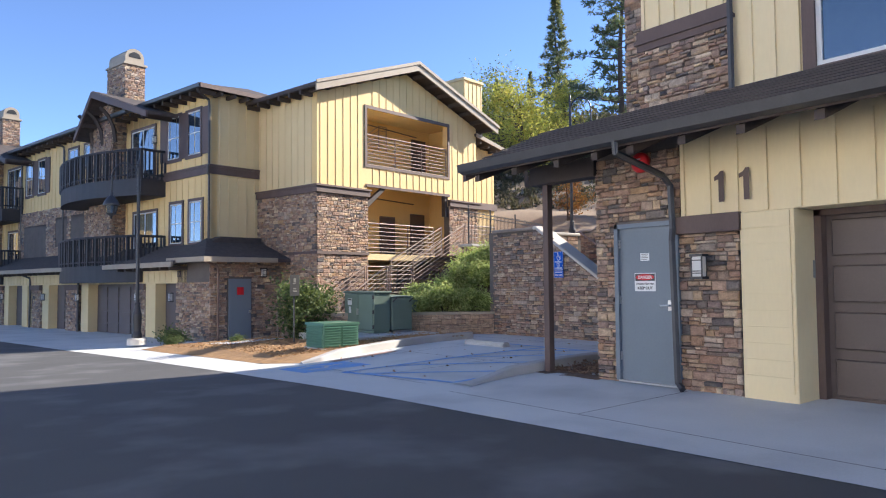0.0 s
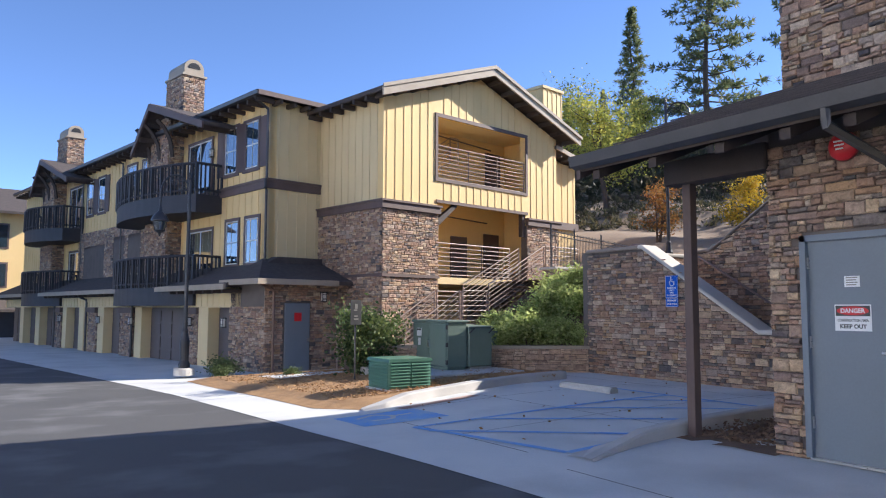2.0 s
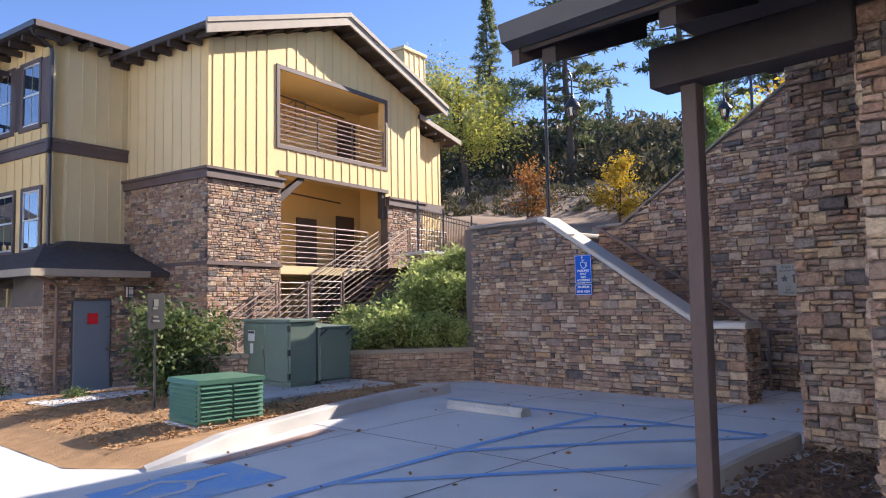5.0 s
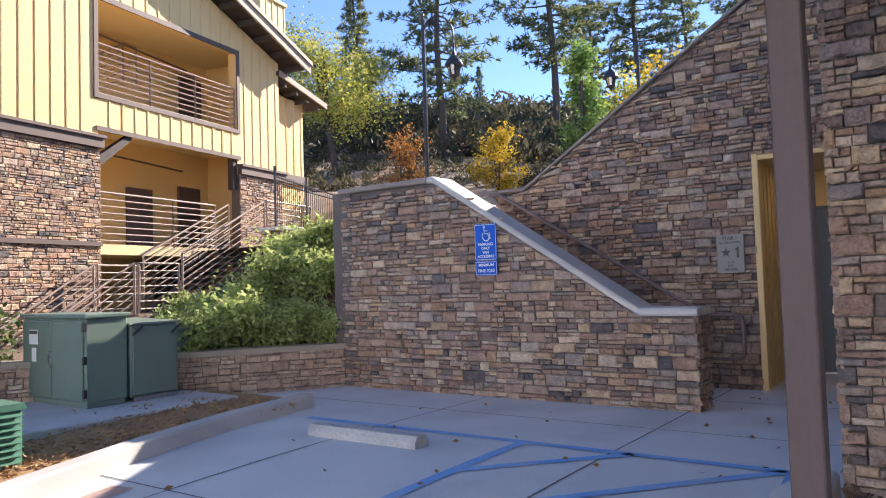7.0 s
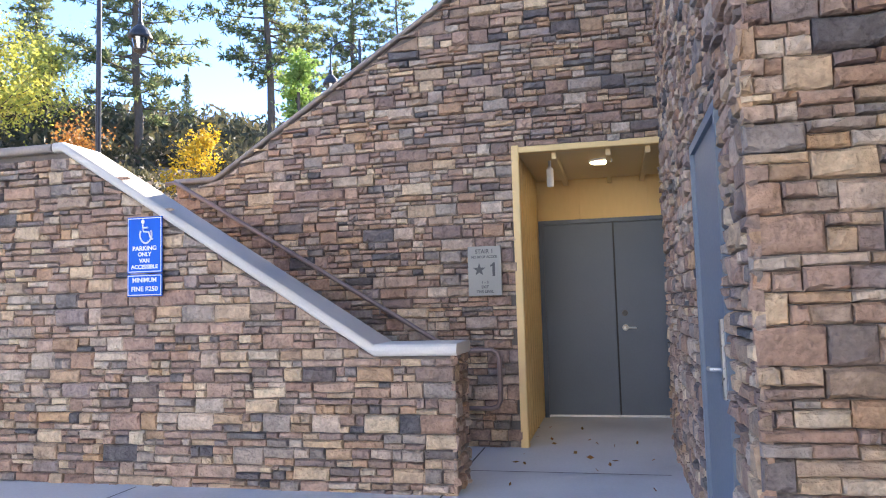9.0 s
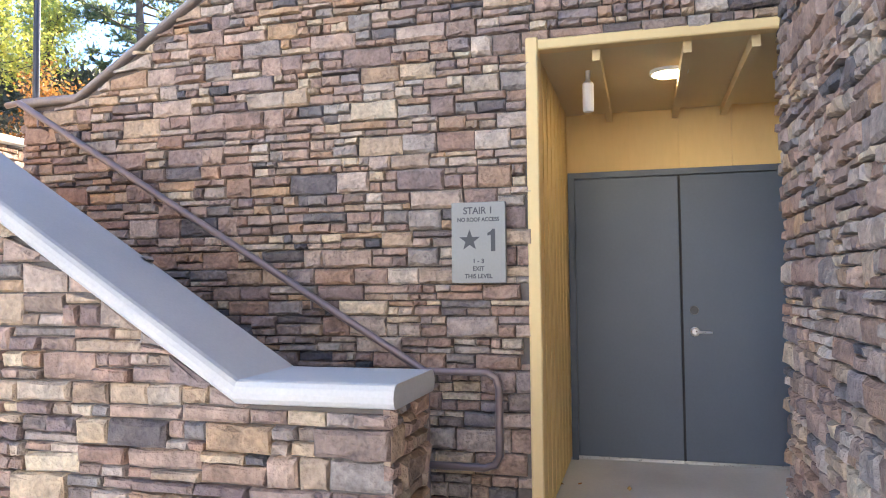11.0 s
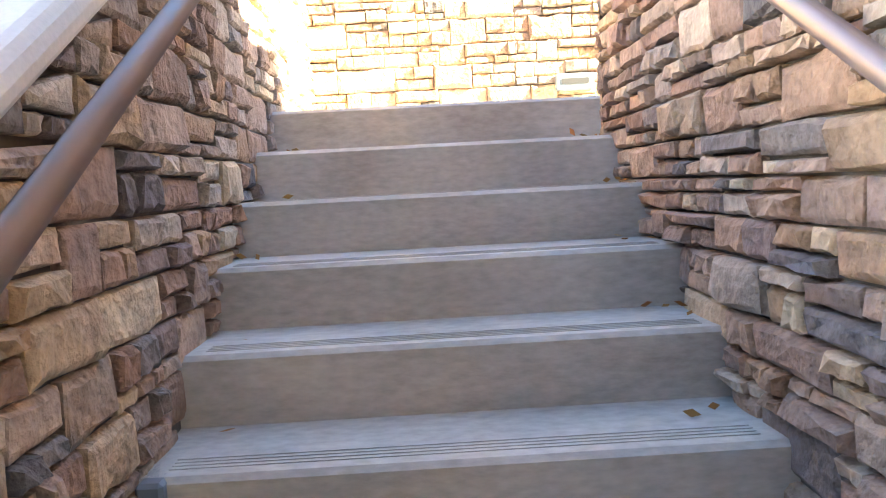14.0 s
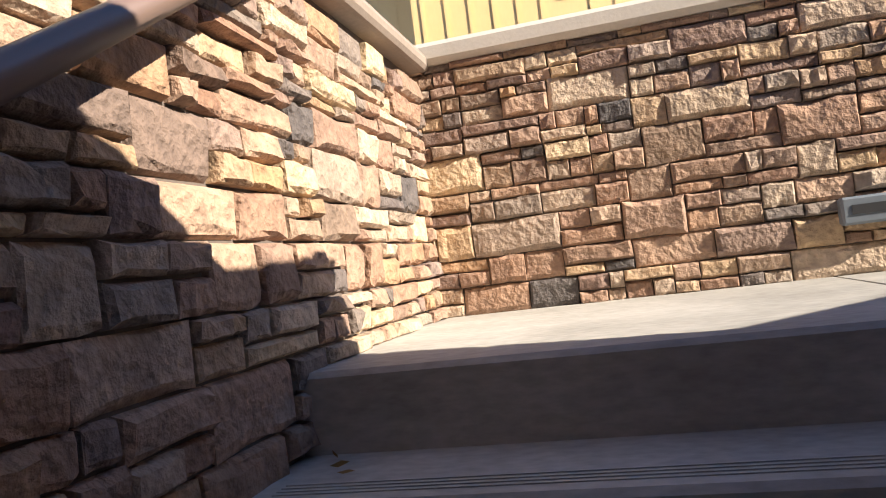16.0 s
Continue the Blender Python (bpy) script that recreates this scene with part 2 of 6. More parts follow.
def islands(bm):
    """The loose pieces of a bmesh, each as a bmesh of its own."""
    todo, out = set(bm.verts), []
    while todo:
        seed = todo.pop()
        piece, edge = {seed}, [seed]
        while edge:
            v = edge.pop()
            for e in v.link_edges:
                w = e.other_vert(v)
                if w in todo:
                    todo.discard(w)
                    piece.add(w)
                    edge.append(w)
        out.append(piece)
    if len(out) == 1:
        return [bm]
    made = []
    for piece in sorted(out, key=lambda p: min(v.index for v in p)):
        b = bmesh.new()
        at = {v: b.verts.new(v.co) for v in sorted(piece, key=lambda v: v.index)}
        for f in bm.faces:
            if f.verts[0] in at:
                b.faces.new([at[v] for v in f.verts])
        made.append(b)
    bm.free()
    return made


def part(name, bm, material, parent=None, label="", smooth=False):
    """Links a bmesh as one mesh object under a thing or part; loose pieces of walls and trim become parts of their own."""
    first = None
    bm.verts.index_update()
    for piece in islands(bm) if name in SPLIT and parent is not None else [bm]:
        me = bpy.data.meshes.new(name)
        piece.to_mesh(me)
        piece.free()
        me.materials.append(M[material])
        if smooth:
            for p in me.polygons:
                p.use_smooth = True
        ob = new(name, me)
        ob.parent = parent
        if label:
            tagged(ob, label)
        first = first or ob
    return first


def thing(name, label, category, m=None, group="", kind=""):
    ob = new(name)
    ob.empty_display_size = 0.2
    if m is not None:
        ob.matrix_world = m
    return tagged(ob, label, category, group, kind)


def box(bm, x0, y0, z0, x1, y1, z1, bevel=0.0, m=None):
    x0, x1, y0, y1, z0, z1 = min(x0, x1), max(x0, x1), min(y0, y1), max(y0, y1), min(z0, z1), max(z0, z1)
    v = [bm.verts.new(p) for p in ((x0, y0, z0), (x1, y0, z0), (x1, y1, z0), (x0, y1, z0), (x0, y0, z1), (x1, y0, z1), (x1, y1, z1), (x0, y1, z1))]
    f = [bm.faces.new([v[i] for i in q]) for q in ((3, 2, 1, 0), (4, 5, 6, 7), (0, 1, 5, 4), (1, 2, 6, 5), (2, 3, 7, 6), (3, 0, 4, 7))]
    if bevel:
        r = bmesh.ops.bevel(bm, geom=list({e for q in f for e in q.edges}), offset=bevel, segments=1, affect="EDGES")
        v = list({w for q in r["faces"] for w in q.verts} | {w for w in v if w.is_valid})
    if m is not None:
        bmesh.ops.transform(bm, matrix=m, verts=v)
    return bm


def boxes(*dims, bevel=0.0):
    bm = bmesh.new()
    for d in dims:
        box(bm, *d, bevel=bevel)
    return bm


def prism(points, axis, a, b):
    """Closed polygon extruded along an axis from a to b; points give the other two coordinates in order."""
    bm = bmesh.new()

    def at(p, s):
        return {"x": (s, p[0], p[1]), "y": (p[0], s, p[1]), "z": (p[0], p[1], s)}[axis]
    lo, hi = [bm.verts.new(at(p, a)) for p in points], [bm.verts.new(at(p, b)) for p in points]
    bm.faces.new(lo), bm.faces.new(hi[::-1])
    for i in range(len(points)):
        j = (i + 1) % len(points)
        bm.faces.new((lo[i], hi[i], hi[j], lo[j]))
    bmesh.ops.recalc_face_normals(bm, faces=bm.faces[:])
    return bm


def tube(bm, pts, r, n=8, r2=None):
    """A round bar along a line of points, tapering from r to r2."""
    pts = [Vector(p) for p in pts]
    r2 = r if r2 is None else r2
    rings = []
    side = None
    for i, p in enumerate(pts):
        d = (pts[min(i + 1, len(pts) - 1)] - pts[max(i - 1, 0)]).normalized()
        if side is None:
            side = d.cross(Vector((0, 0, 1)) if abs(d.z) < 0.9 else Vector((1, 0, 0))).normalized()
        side = (side - d * side.dot(d)).normalized()
        up = d.cross(side)
        rad = r + (r2 - r) * i / max(len(pts) - 1, 1)
        rings.append([bm.verts.new(p + (side * math.cos(k * math.tau / n) + up * math.sin(k * math.tau / n)) * rad) for k in range(n)])
    for a, b in zip(rings, rings[1:]):
        for k in range(n):
            bm.faces.new((a[k], a[(k + 1) % n], b[(k + 1) % n], b[k]))
    bm.faces.new(rings[0][::-1]), bm.faces.new(rings[-1])
    return bm


def bars(*lines, r=0.02, n=8):
    bm = bmesh.new()
    for pts in lines:
        tube(bm, pts, r, n)
    return bm


def lathe(profile, n=16, at=(0, 0, 0)):
    bm = bmesh.new()
    rings = [[bm.verts.new((at[0] + r * math.cos(k * math.tau / n), at[1] + r * math.sin(k * math.tau / n), at[2] + z)) for k in range(n)] for r, z in profile]
    for a, b in zip(rings, rings[1:]):
        for k in range(n):
            bm.faces.new((a[k], a[(k + 1) % n], b[(k + 1) % n], b[k]))
    bm.faces.new(rings[0][::-1]), bm.faces.new(rings[-1])
    return bm


def text(name, body, size, m, material, parent=None, bold=0.0, depth=0.002, width=None):
    cu = bpy.data.curves.new(name, "FONT")
    cu.body, cu.size, cu.extrude, cu.offset = body, size, depth, bold
    cu.align_x, cu.align_y = "CENTER", "CENTER"
    ob = bpy.data.objects.new(name, cu)
    dg = bpy.context.evaluated_depsgraph_get()
    me = bpy.data.meshes.new_from_object(ob.evaluated_get(dg))
    bpy.data.objects.remove(ob)
    if width:
        xs = [v.co.x for v in me.vertices]
        f = width / (max(xs) - min(xs))
        for v in me.vertices:
            v.co.x *= f
    me.transform(m)
    me.materials.clear()
    me.materials.append(M[material])
    out = new(name, me)
    out.parent = parent
    return out


# Faces that look towards -x, -y and so on: x of the text runs along the wall.
def facing(x, y, z, yaw):
    """Pose of a flat sign whose front looks along yaw: -90 is -y, 180 is -x."""
    return pose(x, y, z, 90, 0, yaw + 90)


# ---- ledge stone facing ----
STONE_MESHES = []
for k in range(24):
    bm = bmesh.new()
    rnd = random.Random(100 + k)
    across = (-0.5, rnd.uniform(-0.25, -0.08), rnd.uniform(0.08, 0.28), 0.5)
    sag = [rnd.uniform(-0.07, 0.07) for _ in range(8)]
    back = [bm.verts.new((x, -0.5, 0)) for x in across] + [bm.verts.new((x, 0.5, 0)) for x in across[::-1]]
    rim, inner = [], []
    for n, v in enumerate(back):
        x, y = v.co.x, v.co.y
        end = abs(x) == 0.5
        rim.append(bm.verts.new((x * 0.99 + rnd.uniform(-0.015, 0.015), y * 0.93 + sag[n], rnd.uniform(0.42, 0.78))))
        inner.append(bm.verts.new((x * (0.9 if end else 1) + rnd.uniform(-0.025, 0.025), y * 0.66 + sag[n] * 0.8 + rnd.uniform(-0.06, 0.06), rnd.uniform(0.72, 1.12))))
    for a, b in ((back, rim), (rim, inner)):
        for n in range(8):
            bm.faces.new((a[n], a[(n + 1) % 8], b[(n + 1) % 8], b[n]))
    for n in range(3):
        bm.faces.new((inner[n], inner[n + 1], inner[6 - n], inner[7 - n]))
    me = bpy.data.meshes.new("ledge_stone")
    bm.to_mesh(me)
    bm.free()
    me.materials.append(M["stone"])
    STONE_MESHES.append(me)
TAN_MESHES = [me.copy() for me in STONE_MESHES]
for me in TAN_MESHES:
    me.materials[0] = M["stone_tan"]
STONE_DATA = [([v.co.copy() for v in me.vertices], [tuple(p.vertices) for p in me.polygons]) for me in STONE_MESHES]


def courses(length, z0, z1, rnd, course, longest):
    """Ledge stone laid in uneven bands: u0, v0, u1, v1 of each stone."""
    out, z = [], z0
    while z < z1 - 0.01:
        h = rnd.uniform(0.8, 1.25) * course * 1.55
        u = -rnd.uniform(0, 0.3) * longest
        while u < length:
            w = rnd.uniform(0.35, 1.0) * longest
            kind = rnd.random()
            if kind < 0.36:
                out.append((u, z, u + w, z + h))
            else:
                w = max(w, 0.5 * longest)
                cut = rnd.uniform(0.32, 0.68)
                mid, mid2 = u + w * rnd.uniform(0.3, 0.7), u + w * rnd.uniform(0.3, 0.7)
                if kind < 0.55:
                    out.append((u, z, u + w, z + h * cut))
                else:
                    out.extend([(u, z, mid, z + h * cut), (mid, z, u + w, z + h * cut)])
                if kind > 0.75:
                    out.append((u, z + h * cut, u + w, z + h))
                else:
                    out.extend([(u, z + h * cut, mid2, z + h), (mid2, z + h * cut, u + w, z + h)])
            u += w
        z += h
    return out


def stone_face(wall, origin, along, out, length, z0, z1, top=None, low=None, seed=1, course=0.071, longest=0.32, near=None, depth=0.044, gap=0.006, holes=(), tint=""):
    """Faces a wall with ledge stones. top(u), low(u) bound the face; near(u, z) picks the stones that are pieces of their own."""
    rnd = random.Random(seed)
    along, out = Vector(along).normalized(), Vector(out).normalized()
    origin = Vector(origin)
    top = top or (lambda u: z1)
    low = low or (lambda u: z0)
    turn = Matrix((along, Vector((0, 0, 1)), out)).transposed().to_4x4()
    singles = 0
    verts, faces = [], []
    for u0, v0, u1, v1 in courses(length, z0, z1, rnd, course, longest):
        u0, u1 = max(u0, 0), min(u1, length)
        if u1 - u0 < 0.03:
            continue
        v0 = max(v0, min(low(u0), low(u1)))
        ta, tb = min(v1, top(u0)), min(v1, top(u1))
        if max(ta, tb) - v0 < 0.02:
            continue
        cu, cv = (u0 + u1) / 2, (v0 + v1) / 2
        if any(a < cu < b and c < cv < d for a, b, c, d in holes):
            continue
        for a, b, c, d in holes:
            if c < cv < d:
                if u0 < a < u1:
                    u1 = a
                elif u0 < b < u1:
                    u0 = b
            if a < cu < b and v0 < d < v1:
                v0 = d
        if u1 - u0 < 0.02 or max(ta, tb) - v0 < 0.015:
            continue
        cu, cv = (u0 + u1) / 2, (v0 + v1) / 2
        proud = depth * rnd.uniform(0.5, 1.25)
        whole = ta >= v1 - 1e-6 and tb >= v1 - 1e-6
        if whole and near and near(cu, cv) and singles < 300:
            ob = new("stone", rnd.choice(TAN_MESHES if tint else STONE_MESHES))
            ob.parent = wall
            flip = pose(0, 0, 0, 0, 0, 180) if rnd.random() < 0.5 else Matrix()
            ob.matrix_local = Matrix.Translation(origin + along * cu + Vector((0, 0, cv))) @ turn @ pose(0, 0, 0, 0, 0, rnd.gauss(0, 0.7)) @ Matrix.Diagonal((u1 - u0 - gap, v1 - v0 - gap, proud, 1)) @ flip
            singles += 1
        elif whole:
            pts, polys = rnd.choice(STONE_DATA)
            s, i0 = rnd.choice((1, -1)), len(verts)
            for p in pts:
                verts.append(origin + along * (cu + s * p.x * (u1 - u0 - gap)) + Vector((0, 0, cv + s * p.y * (v1 - v0 - gap))) + out * p.z * proud)
            faces.extend(tuple(i0 + k for k in q) for q in polys)
        else:
            g = gap / 2
            c4 = [(u0 + g, v0 + g), (u1 - g, v0 + g), (u1 - g, max(tb - g, v0 + g)), (u0 + g, max(ta - g, v0 + g))]
            ins = min(0.012, (v1 - v0) * 0.18)
            i0 = len(verts)
            for k, (u, v) in enumerate(c4):
                verts.append(origin + along * u + Vector((0, 0, v)))
            for k, (u, v) in enumerate(c4):
                verts.append(origin + along * u + Vector((0, 0, v)) + out * proud * rnd.uniform(0.45, 0.75))
            for k, (u, v) in enumerate(c4):
                su, sv = (1 if k in (0, 3) else -1), (1 if k < 2 else -1)
                verts.append(origin + along * (u + su * ins * 1.4) + Vector((0, 0, v + sv * ins * rnd.uniform(0.6, 1.4))) + out * proud * rnd.uniform(0.75, 1.1))
            for a, b in ((0, 4), (4, 8)):
                for k in range(4):
                    faces.append((i0 + a + k, i0 + a + (k + 1) % 4, i0 + b + (k + 1) % 4, i0 + b + k))
            faces.append((i0 + 8, i0 + 9, i0 + 10, i0 + 11))
    if faces:
        me = bpy.data.meshes.new("ledge_stones")
        me.from_pydata([tuple(v) for v in verts], [], faces)
        me.materials.append(M[tint or "stones"])
        ob = new("ledge_rest", me)
        ob.parent = wall
        tagged(ob, kind="stuff")


# ---- ground ----
def smooth(a, b, x):
    t = min(max((x - a) / (b - a), 0.0), 1.0)
    return t * t * (3 - 2 * t)


def ground_z(x, y):
    road = -0.13 - 0.37 * smooth(8, 24, y)
    pad = -0.015 - 0.445 * smooth(15.5, 24, y)
    return road + (pad - road) * smooth(5.5, 11.5, x)


def road_edge(y):
    pts = [(-60, 6.7), (3, 6.6), (7, 6.35), (12, 6.05), (19, 5.95), (22, 5.7), (27, 4.8), (60, -1.6)]
    for (ya, xa), (yb, xb) in zip(pts, pts[1:]):
        if y <= yb:
            return xa + (xb - xa) * (y - ya) / (yb - ya)
    return pts[-1][1]


def sheet(name, left, right, ys, n, lift, material, label="", thick=0.0, rough=0.0, parent=None):
    """A sheet that lies on the ground between two edges."""
    bm = bmesh.new()
    rows = []
    for y in ys:
        a, b = left(y), right(y)
        row = []
        for i in range(n + 1):
            x = a + (b - a) * i / n
            bump = rough * noise.noise(Vector((x * 2.3, y * 2.3, 0))) if rough else 0
            row.append(bm.verts.new((x, y, ground_z(x, y) + (lift(x, y) if callable(lift) else lift) + bump)))
        rows.append(row)
    for a, b in zip(rows, rows[1:]):
        for i in range(n):
            bm.faces.new((a[i], a[i + 1], b[i + 1], b[i]))
    ob = part(name, bm, material, parent, smooth=True)
    return tagged(ob, label, kind="structure") if not parent else ob


def spans(*stops):
    out = []
    for a, b, n in stops:
        out += [a + (b - a) * i / n for i in range(n)]
    return out + [stops[-1][1]]


FAR = 900
sheet("ground", lambda y: -FAR, lambda y: FAR, spans((-FAR, -60, 4), (-60, 0, 12), (0, 30, 60), (30, 60, 12), (60, FAR, 4)), 360, -0.25, "asphalt", "dark asphalt ground reaching far off")
sheet("road", lambda y: -14, road_edge, spans((-40, 0, 20), (0, 30, 75), (30, 60, 15)), 40, 0.0, "asphalt", "dark asphalt driveway with pale wear marks")
# unseen sunlit strip, added so light bounces up under the eaves
sheet("pavement", lambda y: -12.5, lambda y: -7.5, spans((-40, 0, 10), (0, 30, 15)), 4, 0.008, "concrete", "unseen pale concrete strip added across the drive to bounce light")
sheet("pavement", road_edge, lambda y: 18.0 if y < 26 else road_edge(y) + 9, spans((-40, 0, 20), (0, 30, 75), (30, 60, 15)), 40, 0.006, "concrete", "pale concrete parking pad and pavement with joints")


def strip(name, pts, width, lift, material, parent=None):
    """A flat painted or grooved line on the ground."""
    bm = bmesh.new()
    for (xa, ya), (xb, yb) in zip(pts, pts[1:]):
        d = Vector((xb - xa, yb - ya))
        s = Vector((-d.y, d.x)).normalized() * width / 2
        k = max(int(d.length / 0.4), 1)
        last = None
        for i in range(k + 1):
            x, y = xa + d.x * i / k, ya + d.y * i / k
            now = [bm.verts.new((x + q * s.x, y + q * s.y, ground_z(x + q * s.x, y + q * s.y) + lift)) for q in (1, -1)]
            if last:
                bm.faces.new((last[0], last[1], now[1], now[0]))
            last = now
    return part(name, bm, material, parent)


for pts in ([(7.4, 12.9), (13.8, 12.9)], [(7.3, 10.55), (15.5, 10.55)], [(12.9, 9.0), (12.9, 15.1)], [(9.6, 9.0), (9.6, 13.9)], [(14.6, 9.0), (14.6, 10.5)],
            [(7.3, 9.2), (7.3, 12.9)], [(7.1, -9), (7.1, 8.4)], [(7.1, 6.2), (9.1, 6.2)], [(7.1, 3.2), (9.1, 3.2)]):
    tagged(strip("joint", pts, 0.014, 0.0105, "joint"), "dark saw-cut joint in the concrete", kind="structure")
paint = thing("parking_markings", "faded blue painted lines of an accessible parking bay", "road marking", pose(0, 0, 0), kind="structure")
for pts in ([(11.9, 13.9), (11.9, 9.3)], [(7.2, 11.35), (11.9, 11.33)], [(7.6, 8.95), (11.9, 9.25)],
            [(10.9, 11.3), (11.9, 10.38)], [(9.55, 11.3), (11.9, 9.3)], [(8.2, 11.3), (10.5, 9.15)], [(7.2, 11.0), (9.0, 9.1)], [(7.2, 11.35), (7.6, 8.95)]):
    strip("painted_line", pts, 0.10, 0.014, "blue", paint)
strip("painted_square", [(6.75, 12.35), (8.05, 12.35)], 1.0, 0.012, "blue", paint)
for pts in ([(6.95, 12.5), (7.3, 12.7), (7.5, 12.45), (7.35, 12.2), (7.05, 12.2)], [(7.4, 12.4), (7.8, 12.45)]):
    strip("painted_symbol", pts, 0.07, 0.017, "concrete", paint)

strip("painted_stripe", [(7.9, 13.0), (9.5, 13.3)], 0.22, 0.012, "rust", paint)

# island of wood mulch with a kerb
NOSE = [(7.15, 22.4), (7.1, 19.0), (7.25, 13.5), (7.45, 13.35), (7.8, 13.37), (8.3, 13.52), (8.9, 13.7), (10.0, 13.97), (11.2, 14.2), (12.3, 14.39), (12.4, 14.42)]


def nose_left(y):
    return 7.0 if y > 14.2 else 7.0 + (14.2 - y) * 0.55


def nose_right(y):
    for (xa, ya), (xb, yb) in zip(NOSE[3:], NOSE[4:]):
        if y <= yb:
            return max(xa + (xb - xa) * (y - ya) / (yb - ya), nose_left(y) + 0.02)
    return 12.4


island = sheet("mulch_bed", nose_left, nose_right, spans((13.42, 14.42, 20), (14.42, 22.4, 40)), 40, lambda x, y: 0.012 + 0.075 * smooth(0, 0.7, x - nose_left(y)), "mulch", "bed of orange-brown wood chips inside a kerb", rough=0.012)
bm = bmesh.new()
last = None
for i, (x, y) in enumerate(NOSE[3:]):
    d = Vector(NOSE[min(i + 4, len(NOSE) - 1)]) - Vector(NOSE[i + 2])
    s = Vector((-d.y, d.x)).normalized() * 0.09
    g = ground_z(x, y)
    rise = 0.15 + 0.85 * smooth(7.3, 8.3, x)
    ring = [bm.verts.new((x + q * s.x, y + q * s.y, g + h)) for q, h in ((-1.1, -0.05), (-1, 0.138 * rise), (-0.8, 0.16 * rise), (0.8, 0.16 * rise), (1, 0.138 * rise), (1, -0.05))]
    if last:
        for a in range(5):
            bm.faces.new((last[a], last[a + 1], ring[a + 1], ring[a]))
    else:
        bm.faces.new(ring)
    last = ring
bm.faces.new(last[::-1])
bmesh.ops.recalc_face_normals(bm, faces=bm.faces[:])
tagged(part("kerb", bm, "kerb"), "pale concrete kerb round the mulch bed", kind="structure")
strip_walk = sheet("footpath", lambda y: 8.4, lambda y: 10.3, spans((19.4, 21.2, 6)), 6, 0.1, "concrete", "narrow concrete path to the service door")
# pad of the notch bed at the porch post
sheet("mulch_bed", lambda y: 9.05, lambda y: 11.45, spans((7.6, 8.8, 8)), 14, 0.012, "chip", "bed of dark bark chips beside the porch post", rough=0.03)
bm = bmesh.new()
last = None
for x, y in ((7.5, 8.55), (8.0, 8.72), (8.6, 8.86), (9.4, 8.93), (10.5, 8.98), (11.45, 9.0)):
    g = ground_z(x, y)
    h = 0.13 * smooth(7.5, 9.0, x)
    ring = [bm.verts.new(p) for p in ((x, y - 0.08, g - 0.05), (x, y - 0.075, g + h + 0.01), (x, y - 0.05, g + h + 0.03), (x, y + 0.08, g + h + 0.03), (x, y + 0.3, g + 0.005))]
    if last:
        for a in range(4):
            bm.faces.new((last[a], last[a + 1], ring[a + 1], ring[a]))
    last = ring
bmesh.ops.recalc_face_normals(bm, faces=bm.faces[:])
tagged(part("kerb", bm, "kerb"), "low concrete kerb along the bark bed", kind="structure")


# ---- stair and retaining walls ----
RISE, TREAD, TOP_Z, TOP_Y = 0.172, 0.306, 1.685, 13.81
WX0, WX1, SX1 = 13.885, 14.25, 15.58
stair = thing("stairs", "grey concrete stair between two stone walls", "stairs", pose(0, 0, 0), kind="structure")
for i in range(10):
    z1, y0 = TOP_Z - RISE * i, TOP_Y - TREAD * i
    bm = boxes((WX1 - 0.02, y0, z1 - RISE - 0.03, SX1 + 0.02, y0 + TREAD + 0.05 if i else 15.1, z1), bevel=0.012)
    step = part("step", bm, "step", stair)
    if i:
        part("grip_strip", boxes(*[(WX1 + 0.06, y0 + 0.045 + 0.018 * k, z1 - 0.004, SX1 - 0.06, y0 + 0.0485 + 0.018 * k, z1 + 0.0025) for k in range(4)]), "step", step, "fine dark grooves along the tread")
part("landing", boxes((SX1 + 0.02, 13.6, 1.4, 17.6, 15.1, TOP_Z)), "step", stair)
part("side_fill", boxes((WX1 - 0.02, 11.4, -0.2, SX1 + 0.02, 13.4, 0.3)), "step", stair)


def cap_run(points, x0, x1, thick=0.085, over=0.045):
    """Concrete coping along y, z points, with rounded edges."""
    nose = [(0.022 - 0.034 * math.sin(math.pi * k / 6) + 0.012 * k / 6, thick * (1 - math.cos(math.pi * k / 6)) / 2) for k in range(7)]
    prof = [(x0 - over + dx, h) for dx, h in nose] + [(x1 + over - dx, h) for dx, h in reversed(nose)]
    bm = bmesh.new()
    rings = [[bm.verts.new((x, y, z + h)) for x, h in prof] for y, z in points]
    for a, b in zip(rings, rings[1:]):
        for k in range(len(prof)):
            j = (k + 1) % len(prof)
            bm.faces.new((a[k], a[j], b[j], b[k]))
    bm.faces.new(rings[0]), bm.faces.new(rings[-1][::-1])
    bmesh.ops.recalc_face_normals(bm, faces=bm.faces[:])
    return bm


LOW_TOP = [(10.47, 0.94), (11.02, 0.94), (13.62, 2.60), (15.2, 2.60)]
low_wall = tagged(part("wall_stair_left", prism([(10.47, -0.3)] + LOW_TOP + [(15.2, -0.3)], "x", WX0, WX1), "mortar"), "low stone retaining wall with a sloping coping", kind="structure")
tagged(part("coping", cap_run([(10.42, 0.94), (11.02, 0.94), (13.62, 2.60), (13.70, 2.60)], WX0, WX1, 0.085, 0.06), "cap", low_wall), "pale concrete coping")
tagged(part("coping", cap_run([(13.70, 2.60), (15.2, 2.60)], WX0, WX1, 0.075, 0.075), "oldcap", low_wall), "weathered brown-grey coping")
